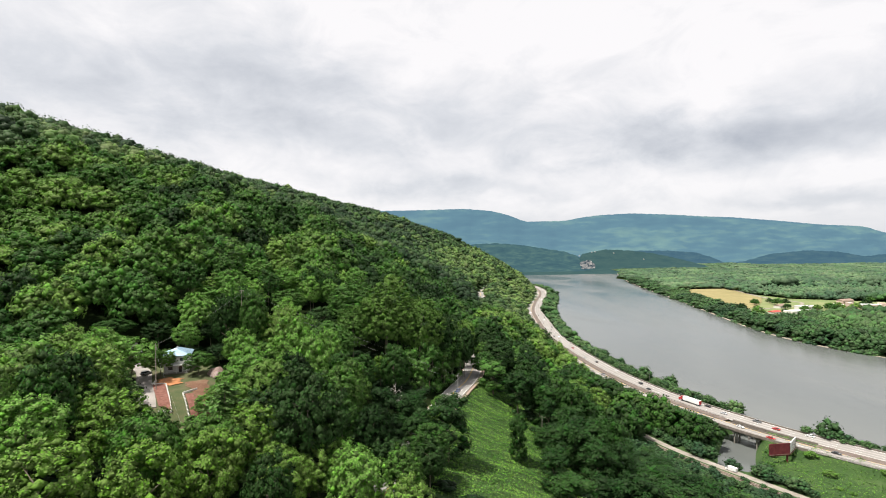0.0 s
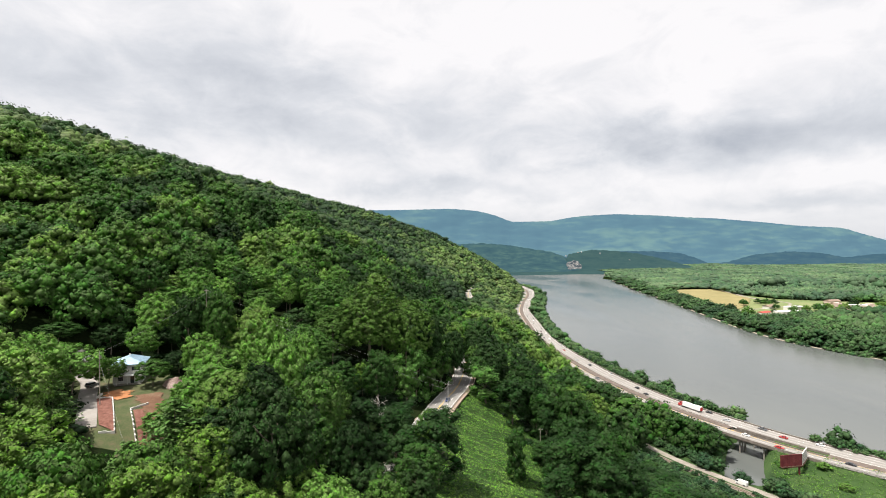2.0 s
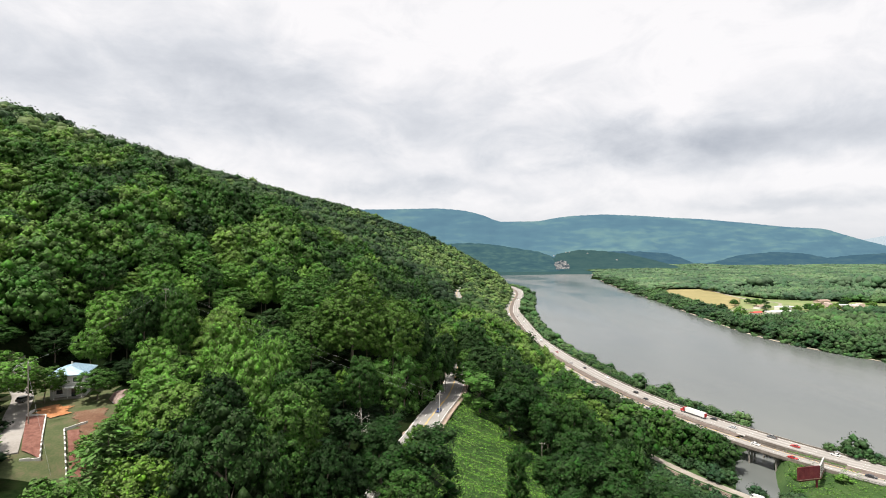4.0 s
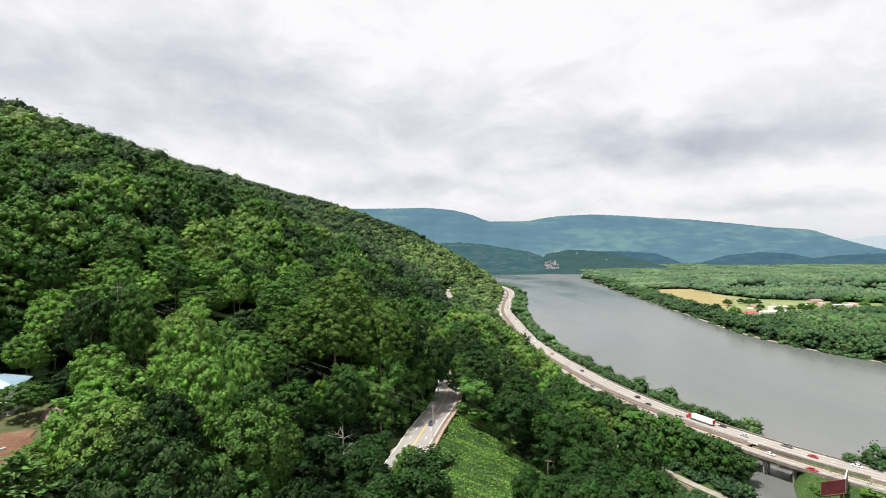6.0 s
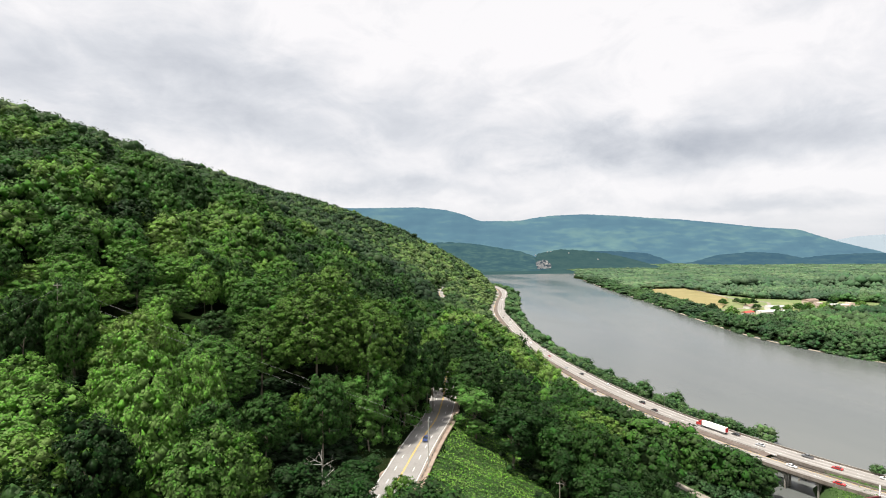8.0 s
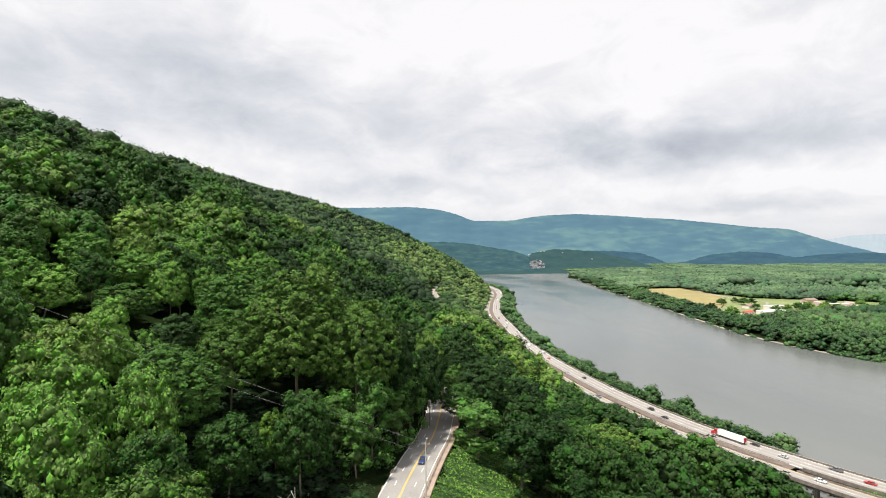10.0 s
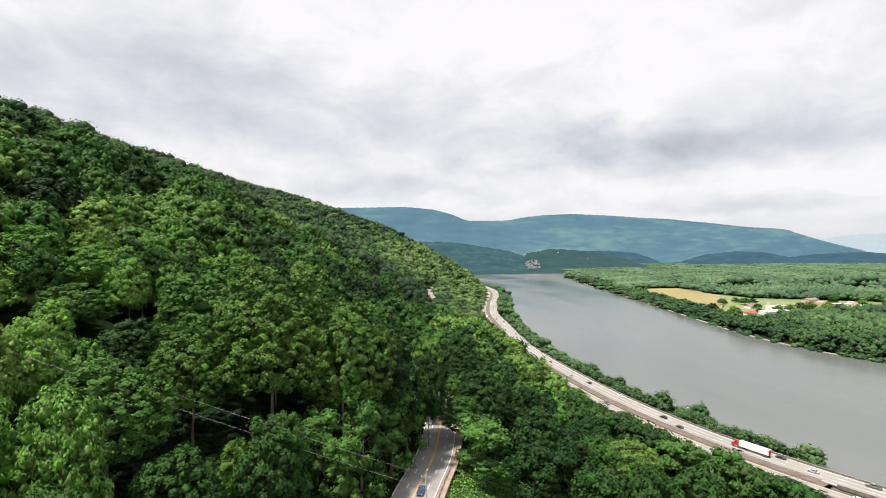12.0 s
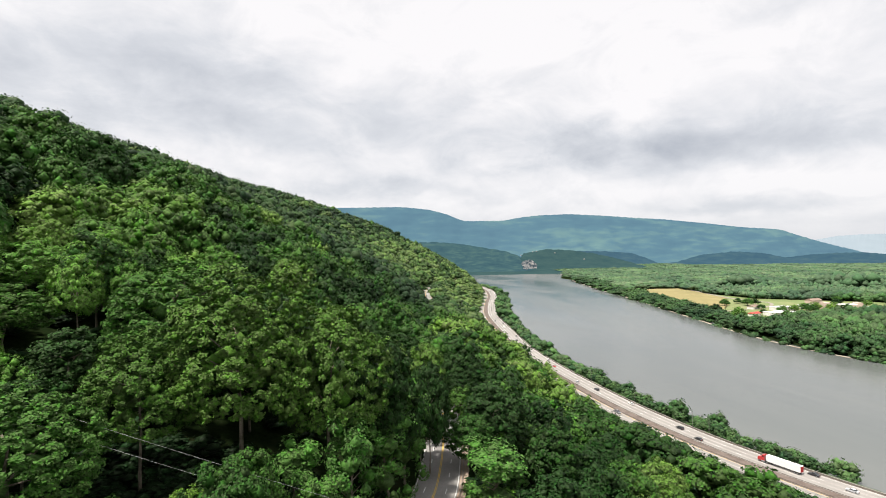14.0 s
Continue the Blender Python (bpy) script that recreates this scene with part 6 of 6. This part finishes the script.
mulch_bed("garden_bed_upper", (-100, 204), (-88.5, 182), (-83.2, 180), (-95.2, 204))
garden_wall(((-100.6, 209), (-100.3, 204.5)), 0.7, "short whitewashed block wall by the drive")
garden_wall(((-99.5, 204.6), (-95, 204.4), (-83, 179.8), (-87, 178.6)), 0.6, "low whitewashed block wall edging the mulch bed")
garden_wall(((-80.5, 197.5), (-84, 192.5), (-75, 176)), 0.7, "bent whitewashed retaining wall in the yard")
mulch_bed("garden_bed_lower", (-83, 192), (-74.4, 176.6), (-72.4, 178), (-80.6, 193.4))


def tarp_heap():
    """A sagging brown cover over a heap beside the house."""
    rng = np.random.default_rng(5)
    V, n, m = [], 18, 12
    for i in range(n):
        for j in range(m):
            s, t = i / (n - 1) * 2 - 1, j / (m - 1) * 2 - 1
            z = max(0, 1 - abs(s) ** 2.2) ** 0.6 * max(0, 1 - abs(t) ** 2.4) ** 0.6 * 3.4
            z += 0.35 * math.sin(5 * s + 3 * t) * (1 - abs(s)) + rng.normal() * 0.06
            V.append((s * 4.6, t * 2.9, z))
    t = new("tarpaulin_heap")
    part("cover", mesh_of("cover", V, grid_faces(n, m), [surface("brown_tarpaulin", [(0.13, 0.085, 0.070), (0.22, 0.155, 0.135), (0.36, 0.29, 0.27)], 0.5, 0.7, 0.5, 5)], None, True), None, t)
    for x, y in ((-4.2, -2.4), (4.3, -2.2), (3.9, 2.4), (0.5, -2.8)):
        part("weight_block", block((0.5, 0.35, 0.3), (x, y, 0.0), 0.03, x), M_WHITE_WALL, t)
    x, y = -78.5, 215.0
    t.matrix_world = pose(x, y, float(ground(x, y)), 0, 0, -50)
    return tagged(t, "brown tarpaulin slumped over a heap beside the house", "heap")


tarp_heap()


def yard_cars():
    for shape, colour, x, y, a, label in (("suv", "black", -122.0, 235.0, 60, "black sport utility car parked on the drive"), ("suv", "grey", -108.5, 218.0, 75, "grey sport utility car parked before the house"),
                                          ("van", "white", -123.5, 243.0, 65, "white van parked at the top of the drive")):
        c = make_vehicle(shape, colour, label, "van" if shape == "van" else "car")
        c.matrix_world = pose(x, y, float(ground(x, y)) + 0.16, 0, 0, a)


yard_cars()

# ---------------------------------------------------------------- beyond the river
M_PINK_BRICK = surface("pale_pink_brick", [(0.46, 0.33, 0.28), (0.55, 0.42, 0.37), (0.62, 0.50, 0.45)], 0.1, 0.9, 0.0, 9)
M_PALE_WALL = surface("pale_institution_wall", [(0.60, 0.58, 0.55), (0.72, 0.70, 0.67)], 0.1, 0.85, 0.0, 9)
M_WHITE_ROOF = surface("white_membrane_roof", [(0.66, 0.66, 0.65), (0.80, 0.80, 0.79)], 0.05, 0.8, 0.0, 9)
M_RED_ROOF = surface("red_painted_roof", [(0.42, 0.055, 0.045), (0.52, 0.085, 0.070)], 0.1, 0.7, 0.0, 9)
M_BROWN_ROOF = surface("brown_shingle_roof", [(0.20, 0.14, 0.11), (0.30, 0.22, 0.18)], 0.1, 0.9, 0.0, 9)


def far_building(x, y, w, d, h, turn, wall_mat, roof_mat, label, pitched=False, towers=False):
    b = new("building")
    wall = part("wall", block((w, d, h + 1.0), (0, 0, -1.0)), wall_mat, b)
    if pitched:
        roof = part("roof", extruded([(-d / 2 - 0.6, h), (0, h + d * 0.22), (d / 2 + 0.6, h)], w + 1.0), roof_mat, b)
        roof.rotation_euler[2] = math.pi / 2
    else:
        roof = part("roof", block((w + 0.5, d + 0.5, 0.6), (0, 0, h), 0.05), roof_mat, b)
        part("roof_unit", block((3, 2.4, 1.4), (w * 0.2, 0, h + 0.6), 0.05), M_RAIL, roof)
    if towers:
        for s in (-1, 1):
            part("tower", block((8, d + 3, h + 4.5), (s * (w / 2 - 3), 0, -1.0)), wall_mat, b)
    n = max(3, int(w / 7))
    for row in range(2 if h > 7 else 1):
        for k in range(n):
            part("window", block((2.2, 0.2, 1.8), ((k + 0.5) / n * w - w / 2, -d / 2 - 0.08, 1.4 + row * 3.6)), M_PANE, wall)
    b.matrix_world = pose(x, y, float(ground(x, y)), 0, 0, turn)
    return tagged(b, label, "building", "buildings beyond the river")


far_building(690, 856, 24, 10, 4.5, 20, M_PALE_WALL, M_RED_ROOF, "low pale building with bright red roof", True)
far_building(735, 852, 50, 20, 5.5, 8, M_PALE_WALL, M_WHITE_ROOF, "long low white flat roofed building")
far_building(795, 906, 36, 18, 6.0, 8, M_PALE_WALL, M_WHITE_ROOF, "low white flat roofed workshop building")
far_building(764, 935, 26, 12, 5.0, 30, M_PALE_WALL, M_BROWN_ROOF, "small pale building with brown pitched roof", True)
far_building(944, 975, 34, 14, 6.5, 14, M_PINK_BRICK, M_BROWN_ROOF, "pink brick building with brown pitched roof", True)
far_building(866, 918, 30, 14, 6.0, 5, M_PALE_WALL, M_WHITE_ROOF, "low white flat roofed building")
far_building(898, 882, 58, 14, 9.0, -22, M_PINK_BRICK, M_WHITE_ROOF, "long pale pink brick building with end towers", False, True)
far_building(950, 858, 60, 14, 5.0, -22, M_PALE_WALL, M_WHITE_ROOF, "low pale flat roofed building")


def lawn_trees():
    rng = np.random.default_rng(41)
    me = [mesh_of("crown", *dome_crown(rng, 5.0, 1.2, 10.5, 40, 26, 0.7), [M_LEAF]) for _ in range(2)]
    for i, (x, y, R, H) in enumerate(((647, 842, 11, 17), (670, 918, 9, 14), (750, 987, 9, 13), (801, 1010, 7, 11), (794, 978, 11, 14), (815, 982, 8, 12), (627, 768, 9, 11), (600, 775, 8, 9), (823, 882, 9, 13), (809, 892, 6, 8), (963, 944, 9, 11), (770, 880, 7, 11), (800, 885, 7, 11), (845, 885, 9, 14),
                                      (815, 862, 8, 13), (868, 872, 9, 14), (725, 828, 8, 11), (1017, 988, 9, 11), (720, 868, 6, 8), (760, 872, 6, 9), (772, 925, 7, 9), (842, 905, 8, 11), (880, 860, 9, 12), (915, 905, 8, 11), (930, 845, 8, 11), (985, 905, 9, 11), (835, 850, 9, 11))):
        t = new("round_tree")
        bm = bmesh.new()
        tube(bm, (0, 0, -1), (0, 0, 5), 0.35, 0.25)
        part("trunk", bm, M_BARK, t)
        part("crown", me[i % 2], None, t)
        t.matrix_world = pose(x, y, float(ground(x, y)), 0, 0, i * 77) @ Matrix.Diagonal((R / 5, R / 5, H / 10.5, 1))
        tagged(t, "rounded shade tree on the far field", "tree", "trees on the far field")


lawn_trees()
field_road = line(((1040, 872), (1085, 862), (1120, 870), (1243, 915), (1345, 959), (1571, 1108), (1794, 1244)))
ribbon("road_field_track", field_road, 1040, 1794, -4, 4, lambda x, y: ground(x, y) + 0.75, 0.6, M_GRAVEL, "pale track along the hay field", "road", 10.0)
campus_road = line(((850, 655), (906, 674), (925, 715), (935, 760), (990, 860), (1040, 872)))
ribbon("road_campus", campus_road, 851, 1039, -3, 3, lambda x, y: ground(x, y) + 0.6, 0.6, M_GRAVEL, "pale road between the far fields", "road", 10.0)
# the head of the bend: pale shoreline, a scarred quarry face and scattered houses
bar = new("shore_bar", mesh_of("shore_bar", [(640, 2446, 0.3), (1120, 2434, 0.3), (1120, 2480, 1.6), (640, 2493, 1.6)], [(0, 1, 2, 3)], [M_SAND]))
tagged(bar, "pale sandbar at the bend of the river", "shore", kind="structure")


def quarry():
    rng = np.random.default_rng(9)
    n, m = 14, 8
    V = []
    for i in range(n):
        for j in range(m):
            s, t = i / (n - 1), j / (m - 1)
            V.append((1022 + 66 * s + rng.normal() * 3, 2668 - 26 * s + 24 * t + rng.normal() * 4, 14 + 46 * t * (0.65 + 0.35 * math.sin(3.1 * s)) + rng.normal() * 2))
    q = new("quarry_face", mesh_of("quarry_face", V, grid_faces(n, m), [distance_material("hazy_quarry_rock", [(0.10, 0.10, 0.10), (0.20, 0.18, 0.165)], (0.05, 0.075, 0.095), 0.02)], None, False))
    tagged(q, "pale scarred rock face in the wooded foothill", "cliff", kind="structure")


quarry()
M_FAR_WALL = surface("weathered_far_wall", [(0.34, 0.35, 0.35), (0.46, 0.46, 0.45)], 0.1, 0.9)
for x, y, z in ((1035, 2730, 84), (1092, 2702, 102), (1108, 2694, 104), (1195, 2655, 96), (1330, 2590, 62)):
    eye = Vector((3, 70, 123))
    met, spot, _, _ = SPUR.ray_cast(eye, (Vector((x, y, z)) - eye).normalized())
    x, y, z = spot if met else (x, y, z)
    h = new("distant_house")
    part("wall", block((7, 6, 4), (0, 0, -2)), M_FAR_WALL, h)
    part("roof", extruded([(-3.4, 2), (0, 4), (3.4, 2)], 7.5), M_FAR_WALL, h)
    h.matrix_world = pose(x, y, z)
    tagged(h, "small pale house on the far wooded slope", "house", "houses at the river bend")
